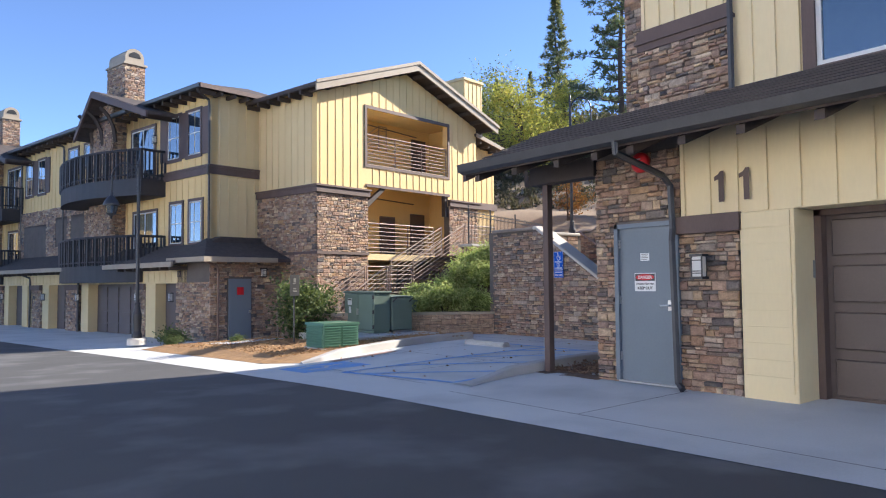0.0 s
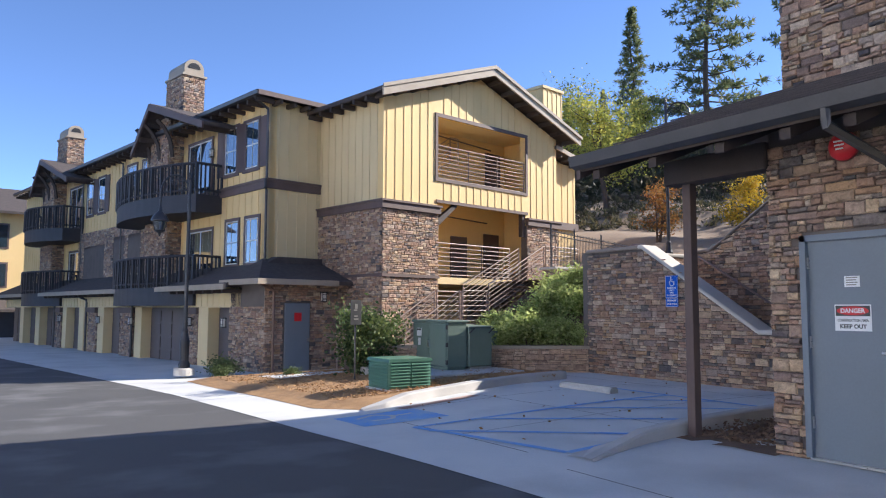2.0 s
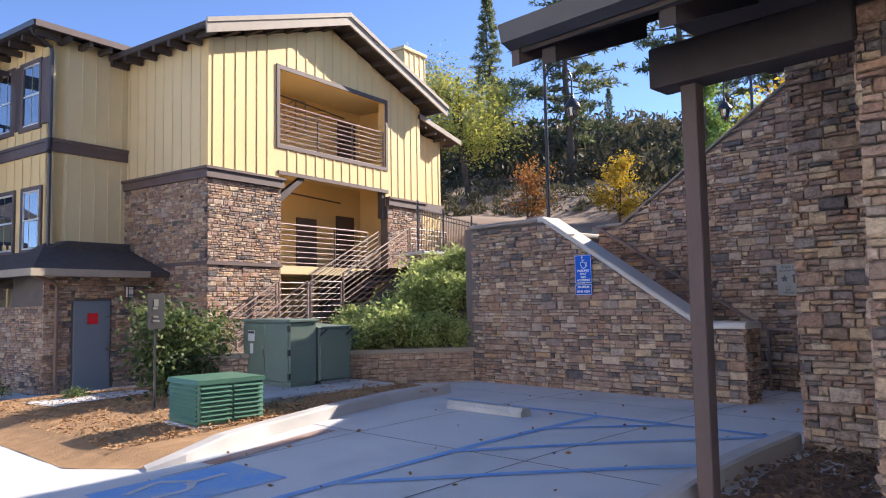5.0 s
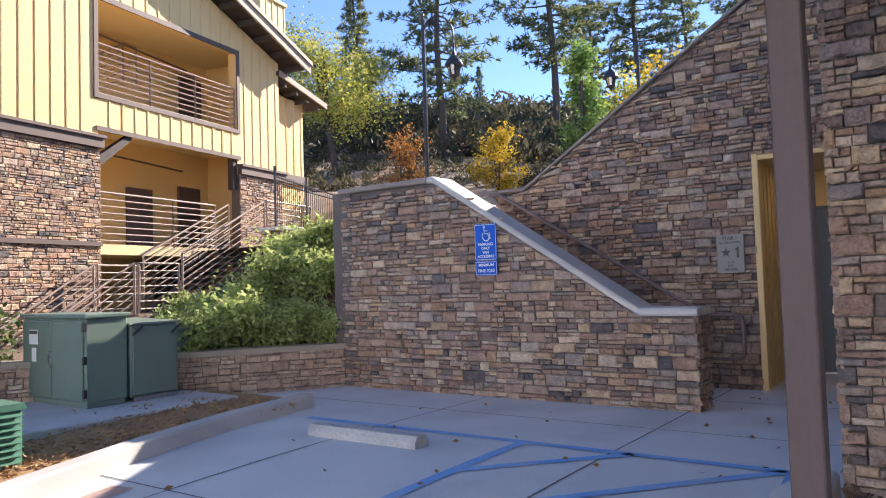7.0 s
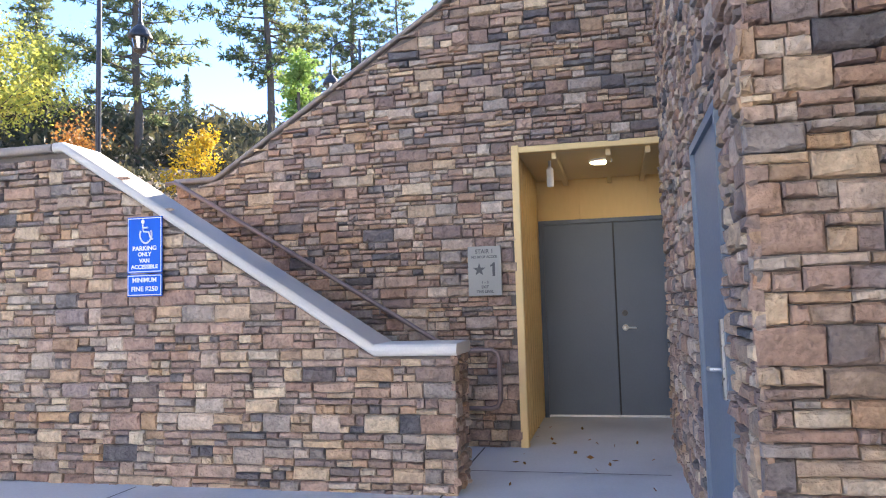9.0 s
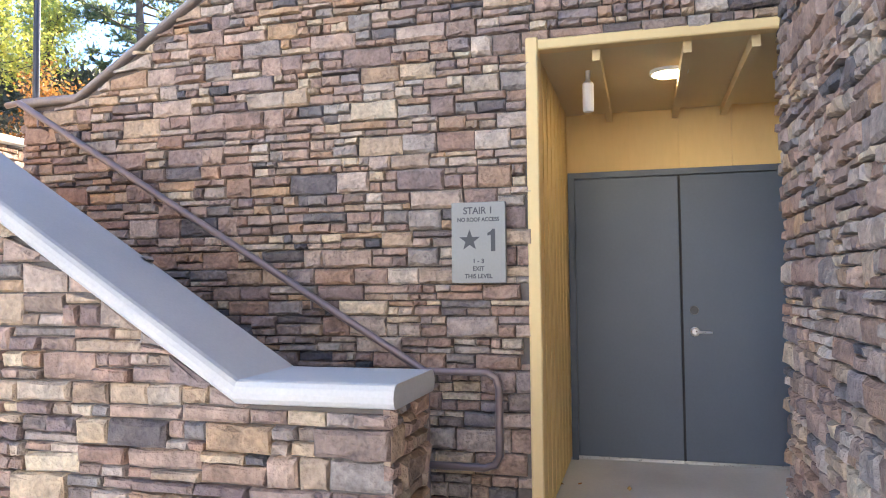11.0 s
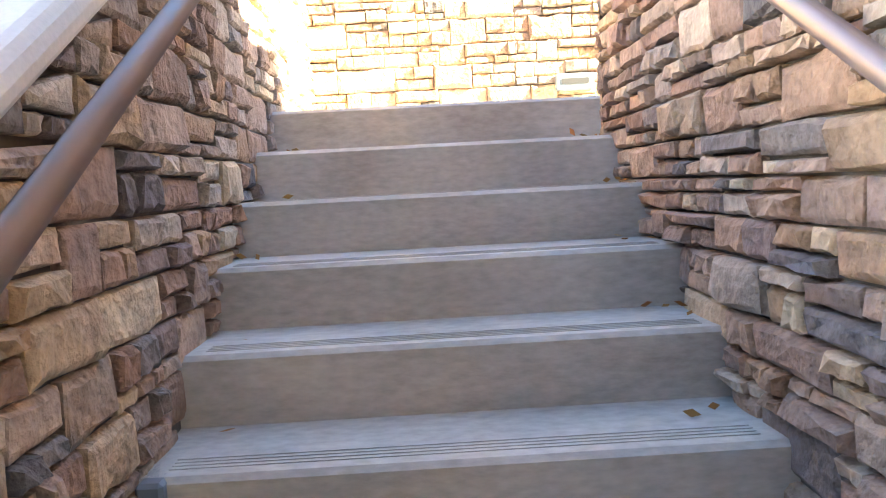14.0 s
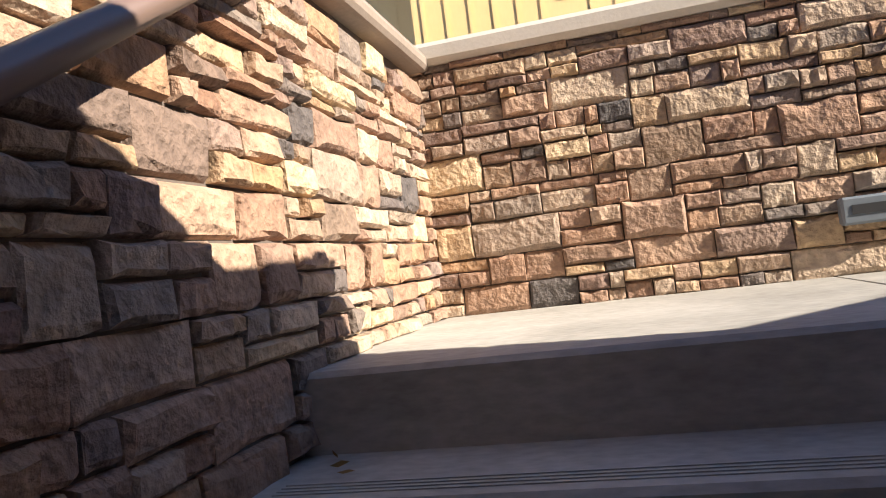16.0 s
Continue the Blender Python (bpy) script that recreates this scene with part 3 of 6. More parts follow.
# tall stair wall, with the way into the stairwell door
BIG_TOP = [(8.85, 5.40), (9.6, 4.95), (13.27, 2.60), (13.68, 2.60)]
big_wall = tagged(part("wall_stair_right", prism([(10.2, -0.3), (10.2, 4.59)] + BIG_TOP[2:] + [(13.68, -0.3)], "x", SX1, SX1 + 0.3), "mortar"), "tall stone wall with a sloping top beside the stair", kind="structure")
part("lintel", prism([(8.7, 2.70), (8.7, 5.5), (10.2, 4.59), (10.2, 2.70)], "x", SX1, SX1 + 0.3), "mortar", big_wall)
part("coping", cap_run([(8.85, 5.42), (13.27, 2.60), (13.72, 2.60)], SX1, SX1 + 0.3, 0.06, 0.055), "oldcap", big_wall)
end_wall = tagged(part("wall_landing", boxes((13.86, 15.03, 0.0, 20.5, 15.35, 2.62)), "mortar"), "sunlit stone wall behind the stair landing", kind="structure")
part("coping", boxes((14.2, 14.985, 2.62, 20.5, 15.4, 2.705), bevel=0.02), "cap", end_wall)
# unseen wall, added so its end casts the shadow edge across the landing
far_wall = tagged(part("wall_upper_flight", prism([(13.95, 0), (13.95, 2.5), (10.4, 4.3), (10.4, 0)], "x", 16.95, 17.25), "mortar"), "unseen wall added behind the tall stair wall to shade the landing", kind="structure")
planter = tagged(part("wall_planter", prism([(13.86, 15.2), (13.86, 15.5), (12.05, 16.75), (9.9, 18.2), (9.75, 17.95)], "z", -0.3, 0.50), "mortar"), "low stone planter wall with a flat coping", kind="structure")
part("coping", prism([(13.9, 15.13), (13.9, 15.55), (12.1, 16.8), (9.85, 18.3), (9.65, 17.95)], "z", 0.50, 0.57), "fascia", planter)

# stairwell door recess
recess = thing("wall_recess", "yellow board-clad recess before the double door", "wall", pose(0, 0, 0), kind="structure")
part("side_wall", boxes((SX1 + 0.02, 10.2, -0.1, 17.4, 10.32, 2.8)), "siding", recess)
for i in range(8):
    part("board", boxes((SX1 + 0.1 + i * 0.2, 10.175, 0.0, SX1 + 0.26 + i * 0.2, 10.2, 2.68)), "siding", recess)
part("side_wall", boxes((15.66, 8.42, -0.1, 17.4, 8.5, 2.8)), "siding", recess)
part("back_wall", boxes((17.34, 8.42, 2.2, 17.5, 10.3, 2.8), (17.34, 10.13, -0.1, 17.5, 10.3, 2.2)), "siding", recess)
for y in (9.7, 9.28, 8.9):
    part("batten", boxes((17.31, y, 2.22, 17.34, y + 0.05, 2.68)), "siding", recess)
part("trim", boxes((SX1 - 0.045, 10.155, -0.05, SX1 + 0.06, 10.225, 2.74), (SX1 - 0.04, 8.9, 2.665, SX1 + 0.06, 10.16, 2.725), bevel=0.008), "siding", recess, "pale yellow edge trim")
tagged(part("ceiling", boxes((SX1 + 0.06, 8.42, 2.68, 17.5, 10.2, 2.78)), "tan"), "tan ceiling of the door recess", kind="structure")
part("joist", boxes(*[(15.66, y, 2.61, 17.33, y + 0.045, 2.68) for y in (9.82, 9.33, 8.98)]), "tan", recess)


# ---- building 11 ----
b11 = thing("apartment_building", "yellow and stone apartment building with number 11 over brown garages", "building", pose(0, 0, 0))
front_wall = part("wall", boxes((9.2, 7.33, -0.3, 9.5, 7.66, 3.3), (9.2, 6.34, 2.06, 9.5, 7.33, 3.3), (9.2, 5.56, -0.3, 9.5, 6.34, 2.1), (9.5, 7.46, -0.3, 11.47, 7.66, 3.3)), "mortar", b11)
tower = part("wall", prism([(11.48, 6.0), (11.48, 8.87), (15.62, 8.87), (15.62, 8.42), (17.6, 8.42), (17.6, 6.0)], "z", -0.3, 8.4), "mortar", b11)
upper = part("wall", boxes((9.95, -30, 3.0, 11.4, 7.4, 8.44), (11.4, -30, 3.0, 24, 6.0, 8.44)), "cream", b11, "cream board-and-batten upper wall")
part("wall", boxes((9.18, -30, 2.09, 9.6, 6.3, 3.2)), "cream", b11)
for y in (6.28, 5.92, 5.56, 5.2, 4.82, 4.44, 4.06, 3.7, 3.3, 2.9, 2.5):
    part("batten", boxes((9.15, y - 0.05, 2.1, 9.18, y, 3.05)), "cream", b11)
part("trim", boxes((9.10, 5.48, 1.88, 9.5, 6.36, 2.10), bevel=0.006), "trim", b11)
part("column", boxes((9.15, 4.86, -0.2, 9.62, 5.50, 2.09), bevel=0.01), "cream", b11)
for i in range(11):
    part("board", boxes((9.132, 4.90, 0.05 + i * 0.185, 9.15, 5.47, 0.05 + i * 0.185 + 0.17)), "cream", b11)
garage = part("garage_door", boxes((9.72, 0.2, -0.15, 9.8, 4.86, 2.1)), "garage", b11)
for i in range(4):
    for j in range(5):
        part("panel", boxes((9.69, 4.72 - j * 0.92 - 0.78, 0.0 + i * 0.52, 9.72, 4.72 - j * 0.92, 0.42 + i * 0.52), bevel=0.02), "garage", garage)
part("garage_frame", boxes((9.6, 4.78, -0.1, 9.72, 4.86, 2.1), (9.6, 0.2, 2.02, 9.72, 4.86, 2.1)), "trim", b11)
part("wall", boxes((9.18, -12, -0.2, 9.7, 0.2, 2.1)), "cream", b11)
# lower porch roof with eave, rafters and gutter
roof = part("roof", prism([(8.12, 3.02), (9.95, 3.80), (9.95, 3.66), (8.15, 2.90)], "y", -30, 9.32), "roof", b11, "dark shingle eave roof")
for i in range(9):
    part("shingle_course", prism([(8.10 + i * 0.2, 3.03 + i * 0.0853), (8.32 + i * 0.2, 3.10 + i * 0.0853), (8.32 + i * 0.2, 3.118 + i * 0.0853), (8.10 + i * 0.2, 3.048 + i * 0.0853)], "y", -20, 9.33), "roof", roof)
part("roof_end", prism([(9.95, 3.80), (12.2, 3.80), (12.2, 3.62), (9.95, 3.62)], "y", 7.4, 9.32), "roof", b11)
part("gutter", prism([(8.0, 3.06), (8.03, 2.95), (8.12, 2.92), (8.14, 3.06)], "y", -30, 9.34), "gutter", b11)
part("fascia", prism([(8.13, 2.99), (9.95, 3.77), (9.95, 3.60), (8.13, 2.82)], "y", 9.28, 9.34), "trim", b11)
for y in (9.1, 8.3, 7.5, 6.85, 6.3, 5.6, 4.9, 4.1, 3.3, 2.5, 1.7, 0.9):
    part("rafter", prism([(8.2, 2.90), (9.3, 3.36), (9.3, 3.22), (8.2, 2.80)], "y", y - 0.05, y + 0.05), "wood", b11)
part("soffit", prism([(8.14, 2.93), (9.95, 3.70), (9.95, 3.66), (8.14, 2.905)], "y", -20, 9.28), "wood", b11)
part("beam", boxes((9.12, 7.66, 2.78, 9.36, 8.95, 3.06), bevel=0.01), "wood", b11)
part("post", boxes((9.215, 8.66, -0.05, 9.325, 8.77, 2.80), bevel=0.006), "trim", b11)
# upper band: stone strip, brown belt and window
belt = part("trim", boxes((9.88, 5.98, 4.62, 9.95, 7.46, 4.92), (9.85, 5.95, 4.72, 9.95, 7.49, 4.77)), "trim", b11)
strip_stone = part("wall", boxes((9.92, 6.0, 3.6, 9.96, 7.44, 4.62)), "mortar", b11)
for y in (7.40, 7.15, 6.9, 6.65, 6.4, 6.15):
    part("batten", boxes((9.92, y - 0.05, 4.92, 9.95, y, 8.5)), "cream", b11)
for y in (5.75, 5.45, 5.15, 3.0, 2.7, 2.4):
    part("batten", boxes((9.92, y - 0.04, 3.6, 9.95, y, 8.5)), "cream", b11)
win = part("window", boxes((9.86, 3.15, 3.62, 9.95, 5.05, 3.80), (9.86, 4.90, 3.8, 9.95, 5.05, 5.9), (9.86, 3.15, 3.8, 9.95, 3.30, 5.9), (9.84, 3.10, 5.9, 9.95, 5.1, 6.05)), "trim", b11)
part("window_frame", boxes((9.90, 3.3, 3.8, 9.95, 4.9, 3.86), (9.90, 4.84, 3.86, 9.95, 4.9, 5.9), (9.90, 3.3, 3.86, 9.95, 3.36, 5.9), (9.89, 3.3, 4.58, 9.95, 4.9, 4.63)), "vinyl", win)
part("pane", boxes((9.925, 3.36, 3.86, 9.945, 4.84, 5.9)), "glass", win)
# unseen roofs and rear block, sized to cast the shadow edges on road and pad
part("roof", boxes((9.2, -30, 8.45, 24.75, 8.4, 8.65), (10.9, 8.4, 8.45, 24.75, 9.84, 8.65)), "roof", b11)
part("roof", prism([(-30, 8.45), (8.4, 8.45), (12.4, 6.85), (12.4, 7.05), (8.4, 8.65), (-30, 8.65)], "x", 25, 38), "roof", b11)
part("wall", boxes((25.4, -30, 0, 37.5, 8.2, 8.45)), "cream", b11)
# downspouts
part("downspout", bars([(8.07, 6.42, 2.95), (8.07, 6.42, 2.82), (8.95, 6.40, 2.62), (9.08, 6.38, 2.5), (9.08, 6.36, 1.95), (9.03, 6.34, 1.8), (9.03, 6.30, 0.05), (8.98, 6.2, -0.02)], r=0.042, n=6), "gutter", b11)
part("downspout", bars([(9.86, 5.97, 8.4), (9.86, 5.97, 3.75), (9.78, 5.97, 3.68)], r=0.042, n=6), "gutter", b11)
# service door with its notices
sdoor = part("door", boxes((9.19, 6.38, -0.02, 9.24, 7.29, 2.02), bevel=0.004), "door", b11, "grey steel service door")
part("door_frame", boxes((9.14, 7.28, -0.02, 9.3, 7.34, 2.07), (9.14, 6.33, -0.02, 9.3, 6.39, 2.07), (9.14, 6.33, 2.01, 9.3, 7.34, 2.07)), "door", b11)
part("threshold", boxes((9.13, 6.38, -0.035, 9.3, 7.29, -0.015)), "steel", sdoor)
for z in (0.25, 1.0, 1.75):
    part("hinge", boxes((9.165, 7.27, z, 9.19, 7.295, z + 0.11)), "steel", sdoor)
lock = part("door_handle", boxes((9.165, 6.42, 0.92, 9.19, 6.52, 1.06), bevel=0.006), "steel", sdoor)
part("lever", bars([(9.165, 6.47, 0.99), (9.12, 6.47, 0.99), (9.12, 6.60, 0.985)], r=0.012), "steel", lock)

# ---- unseen white block added to bounce sunlight, which closes the place to the west ----
row = thing("apartment_building", "unseen plain white block added across the drive to bounce sunlight", "building", pose(0, 0, 0))
part("wall", boxes((-20.0, -32, -0.6, -12.5, 26, 9.0)), "bounce", row)
part("roof", prism([(-20.5, 9.0), (-12.2, 9.0), (-16.4, 10.6)], "y", -32.6, 26.6), "roof", row)

# ---- building 12 ----
B12 = pose(12.43, 22.28, 0, 0, 0, 11) @ Matrix.Diagonal((1, 1, 0.985, 1))
b12 = thing("apartment_building", "long yellow three-storey apartment building with stone piers and garages", "building", B12)
Z0 = -0.9


def siding(x0, x1, y, z0, top, step=0.33, face="front", material="siding", parent=None):
    """Battens along a wall; top(s) gives the height of each."""
    n = int((x1 - x0) / step)
    for i in range(n + 1):
        s = x0 + (x1 - x0) * i / n
        zt = top(s)
        if zt - z0 > 0.15:
            if face == "front":
                part("batten", boxes((s - 0.024, y - 0.018, z0, s + 0.024, y, zt)), material, parent)
            else:
                part("batten", boxes((y - 0.018, s - 0.024, z0, y, s + 0.024, zt)), material, parent)


SL = 0.35


def gable(u):
    return 9.28 - SL * abs(u - 4.2)


# gable front, with the open stair bay
gw = part("wall", prism([(0, 4.55), (0, gable(0)), (4.2, 9.28), (8.3, gable(8.3)), (8.3, 4.55), (6.5, 4.55), (6.5, 4.85), (6.5, 5.58), (6.5, 7.66), (2.2, 7.66), (2.2, 4.55)], "y", 0, 0.25), "siding", b12, "yellow board-and-batten gable")
part("wall", boxes((2.2, 0.0, 4.85, 6.5, 0.25, 5.55)), "siding", b12)
part("wall", boxes((0, 0.25, Z0, 0.25, 9, gable(0))), "tan", b12)
part("wall", boxes((8.05, 0.25, Z0, 8.3, 9, gable(8.3))), "siding", b12)
bay_back = part("wall", boxes((0.25, 2.0, Z0, 8.05, 2.2, 8.2)), "siding", b12)
part("bay_side", boxes((2.0, 0.25, Z0, 2.2, 2.0, 8.0), (7.6, 0.25, Z0, 7.8, 2.0, 8.0)), "siding", b12)
part("floor_slab", boxes((2.2, 0.05, 5.2, 6.5, 2.0, 5.45), (2.2, 0.05, 2.2, 6.5, 2.0, 2.42), (2.2, 0.25, 7.8, 7.6, 2.0, 7.9), (6.5, 0.25, 5.2, 7.6, 2.0, 5.45), (6.5, 0.25, 2.2, 7.6, 2.0, 2.42)), "tan", b12)
for u0, z0, z1 in ((4.68, 2.42, 4.05), (6.4, 2.42, 4.25), (6.5, 5.45, 7.4), (3.0, 2.42, 4.1)):
    part("door", boxes((u0, 1.93, z0, u0 + 0.82, 2.0, z1), bevel=0.01), "trim", b12)
pier_l = part("wall", boxes((0.02, -0.02, Z0, 2.2, 0.25, 4.42)), "mortar", b12)
pier_r = part("wall", boxes((6.55, -0.02, Z0, 8.3, 0.25, 4.42)), "mortar", b12)
side_stone = part("wall", boxes((-0.02, 0.0, Z0, 0.02, 3.3, 4.42)), "mortar", b12)
part("belt", boxes((-0.12, -0.14, 4.42, 2.25, 0.0, 4.62), (-0.12, 0.0, 4.42, 0.0, 3.35, 4.62), (6.5, -0.14, 4.42, 8.42, 0.0, 4.62), (-0.17, -0.19, 4.62, 2.28, 0.0, 4.68), (-0.17, 0.0, 4.62, 0.0, 3.35, 4.68), (6.48, -0.19, 4.62, 8.45, 0.0, 4.68)), "trim", b12)
part("belt", boxes((-0.08, -0.1, 2.36, 2.22, 0.0, 2.45), (-0.08, 0.0, 2.36, 0.0, 1.9, 2.45)), "trim", b12)
part("opening_trim", boxes((2.1, -0.04, 5.50, 6.6, 0.0, 5.60), (2.1, -0.04, 7.62, 6.6, 0.0, 7.74), (2.1, -0.04, 5.6, 2.2, 0.0, 7.62), (6.5, -0.04, 5.6, 6.6, 0.0, 7.62), (2.15, -0.04, 4.80, 6.6, 0.0, 4.9)), "trim", b12)
part("brace", prism([(2.2, 4.0), (3.1, 4.75), (3.1, 4.9), (2.2, 4.25)], "y", 0.02, 0.2), "wood", b12)
part("brace", boxes((6.36, 0.02, 4.0, 6.5, 0.2, 4.85)), "wood", b12)
part("ceiling_bar", bars([(2.3, 1.2, 7.45), (6.4, 1.6, 7.4)], [(3.4, 1.2, 4.62), (6.2, 1.6, 4.6)], r=0.025), "trim", b12)
siding(0.15, 8.15, 0, 4.69, lambda u: gable(u) - 0.05 if not 2.1 < u < 6.6 else 4.69, parent=b12)
siding(2.5, 6.3, 0, 7.76, lambda u: gable(u) - 0.05, parent=b12)
siding(2.5, 6.3, 0, 4.92, lambda u: 5.5, parent=b12)
siding(0.3, 3.2, 0, 4.74, lambda w: gable(0) - 0.1, face="side", material="tan", parent=b12)
# roof of the gable
for s in (-1, 1):
    e = 4.2 + s * 4.75
    zt, ze = 9.58, 9.58 - SL * 4.75
    part("roof", prism([(4.2, zt), (e, ze), (e, ze - 0.12), (4.2, zt - 0.12)], "y", -0.62, 12), "roof", b12)
    part("fascia", prism([(4.2, zt - 0.02), (e, ze - 0.02), (e, ze - 0.30), (4.2, zt - 0.30)], "y", -0.68, -0.62), "fascia", b12)
    part("fascia", prism([(4.2, zt + 0.05), (e + s * 0.03, ze + 0.04), (e + s * 0.03, ze - 0.07), (4.2, zt - 0.07)], "y", -0.73, -0.68), "fascia", b12)
    part("soffit", prism([(4.2, zt - 0.13), (e, ze - 0.13), (e, ze - 0.15), (4.2, zt - 0.15)], "y", -0.62, 11.9), "wood", b12)
    for k in range(7):
        u = 4.2 + s * (0.4 + k * 0.68)
        z = zt - SL * abs(u - 4.2)
        part("outrigger", boxes((u - 0.05, -0.60, z - 0.32, u + 0.05, 0.0, z - 0.17)), "wood", b12)
    for k in range(6):
        w = 0.2 + k * 0.6
        part("rafter", boxes((e - s * 0.02, w - 0.05, ze - 0.28, e - s * 0.5, w + 0.05, ze - 0.13)), "wood", b12)
# eastern extension with its own lower eave
part("wall", boxes((8.3, 0.4, Z0, 10.0, 8, 7.1)), "siding", b12)
siding(8.45, 9.9, 0.4, 4.8, lambda u: 7.05, parent=b12)
part("belt", boxes((8.3, 0.3, 4.5, 10.06, 0.4, 4.78)), "trim", b12)
part("roof", prism([(8.2, 7.62), (10.55, 7.14), (10.55, 7.02), (8.2, 7.5)], "y", -0.1, 8), "roof", b12)
part("fascia", prism([(8.2, 7.62), (10.55, 7.14), (10.55, 6.98), (8.2, 7.46)], "y", -0.15, -0.1), "fascia", b12)
for k in range(4):
    part("rafter", boxes((8.5 + k * 0.55, -0.08, 7.22 - k * 0.11, 8.58 + k * 0.55, 0.4, 7.32 - k * 0.11)), "wood", b12)
box_chimney = part("chimney", boxes((8.4, 0.7, 6.8, 9.6, 1.9, 10.08), bevel=0.01), "siding", b12)
for k in range(5):
    part("batten", boxes((8.42 + k * 0.283, 0.68, 7.0, 8.465 + k * 0.283, 0.7, 10.08)), "siding", box_chimney)
    part("batten", boxes((8.38, 0.72 + k * 0.283, 7.0, 8.4, 0.765 + k * 0.283, 10.08)), "siding", box_chimney)
part("chimney_top", boxes((8.33, 0.63, 10.08, 9.67, 1.97, 10.2), bevel=0.01), "tan", box_chimney)

# left wing along the drive
UW = -1.95
END = 31
part("wall", boxes((UW, 3.3, 2.2, 0.0, 3.55, 8.05)), "tan", b12)
part("wall", boxes((UW, 3.3, 2.2, UW + 0.3, END, 8.05)), "siding", b12)
siding(UW + 0.05, -0.15, 3.3, 2.9, lambda u: 8.0, parent=b12, material="tan")
siding(3.4, END - 0.1, UW, 2.4, lambda w: 8.0, face="side", parent=b12, step=0.42)
part("belt", boxes((UW - 0.07, 3.22, 5.18, 0.0, 3.3, 5.48), (UW - 0.07, 3.22, 5.18, UW, 9.0, 5.48), (UW - 0.1, 3.19, 5.42, 0.0, 3.3, 5.5), (UW - 0.1, 3.19, 5.42, UW, 9.0, 5.5)), "trim", b12)
part("wall", boxes((UW - 0.04, 12.6, 2.2, UW, 21.0, 5.0)), "mortar", b12)
wing_stone = part("wall", boxes((UW - 0.05, 12.6, 2.2, UW - 0.04, 21.0, 5.0)), "mortar", b12)


def eave(u0, w0, w1, z, name="roof"):
    rm = bmesh.new()
    q = [rm.verts.new(p) for p in ((u0 - 0.62, w0, z), (u0 - 0.62, w1, z), (u0 + 4.4, w1, z + 1.75), (u0 + 4.4, w0 + 5.0, z + 1.75), (u0 + 4.4, w0, z))]
    for f in ((0, 1, 2, 3), (0, 3, 4), (0, 4, 2, 1)):
        rm.faces.new([q[k] for k in f])
    part(name, rm, "roof", b12)
    part("gutter", prism([(u0 - 0.74, z + 0.02), (u0 - 0.72, z - 0.1), (u0 - 0.63, z - 0.13), (u0 - 0.62, z + 0.02)], "y", w0, w1), "gutter", b12)
    w = w0 + 0.25
    while w < w1:
        part("rafter", boxes((u0 - 0.58, w - 0.05, z - 0.26, u0, w + 0.05, z - 0.12)), "wood", b12)
        w += 0.62


eave(UW, 2.75, END, 8.08)
for k in range(4):
    part("rafter", boxes((UW + 0.1 + k * 0.5, 2.78, 7.83, UW + 0.2 + k * 0.5, 3.3, 7.96)), "wood", b12)
part("fascia", boxes((UW - 0.7, 2.70, 7.95, -0.2, 2.76, 8.10)), "trim", b12)


def window(w0, w1, z0, z1, u=UW, shutters=False, sash=True):
    win = part("window", boxes((u - 0.05, w0 - 0.09, z0 - 0.12, u, w1 + 0.09, z0), (u - 0.05, w0 - 0.09, z1, u, w1 + 0.09, z1 + 0.1), (u - 0.05, w0 - 0.09, z0, u, w0, z1), (u - 0.05, w1, z0, u, w1 + 0.09, z1)), "trim", b12)
    zm = (z0 + z1) / 2
    part("window_frame", boxes((u - 0.035, w0, z0, u, w0 + 0.035, z1), (u - 0.035, w1 - 0.035, z0, u, w1, z1), (u - 0.035, w0, z0, u, w1, z0 + 0.035), (u - 0.035, w0, z1 - 0.035, u, w1, z1), *([(u - 0.03, w0, zm - 0.022, u, w1, zm + 0.022)] if sash else [(u - 0.03, (w0 + w1) / 2 - 0.03, z0, u, (w0 + w1) / 2 + 0.03, z1)])), "vinyl", win)
    part("pane", boxes((u - 0.018, w0 + 0.05, z0 + 0.05, u - 0.006, w1 - 0.05, z1 - 0.05)), "glass", win)
    if shutters:
        for a, b in ((w0 - 0.55, w0 - 0.12), (w1 + 0.12, w1 + 0.55)):
            part("shutter", boxes((u - 0.05, a, z0 - 0.05, u - 0.004, b, z1 + 0.05), bevel=0.01), "trim", win)


def balcony(w0, w1, z, solid_end):
    """Curved balcony: floor drum, rail, balusters."""
    n = 14
    rad = [(UW - 0.25 - 1.5 * math.sin(math.pi * (0.12 + 0.76 * i / n)) ** 0.8, w0 + (w1 - w0) * i / n) for i in range(n + 1)]
    rad = [(UW, w0)] + rad + [(UW, w1)]
    b = part("balcony", prism(rad, "z", z - 0.62, z), "dark", b12)
    lines = [(u, w, z + 1.05) for u, w in rad]
    part("top_rail", bars(lines, r=0.05, n=6), "dark", b)
    part("bottom_rail", bars([(u, w, z + 0.14) for u, w in rad], r=0.035, n=6), "dark", b)
    for (ua, wa), (ub, wb) in zip(rad, rad[1:]):
        d = math.hypot(ub - ua, wb - wa)
        k = max(int(d / 0.14), 1)
        for i in range(k):
            u, w = ua + (ub - ua) * i / k, wa + (wb - wa) * i / k
            h = 0.05 if i == 0 else 0.022
            part("baluster", boxes((u - h, w - h, z, u + h, w + h, z + 1.05)), "dark", b)


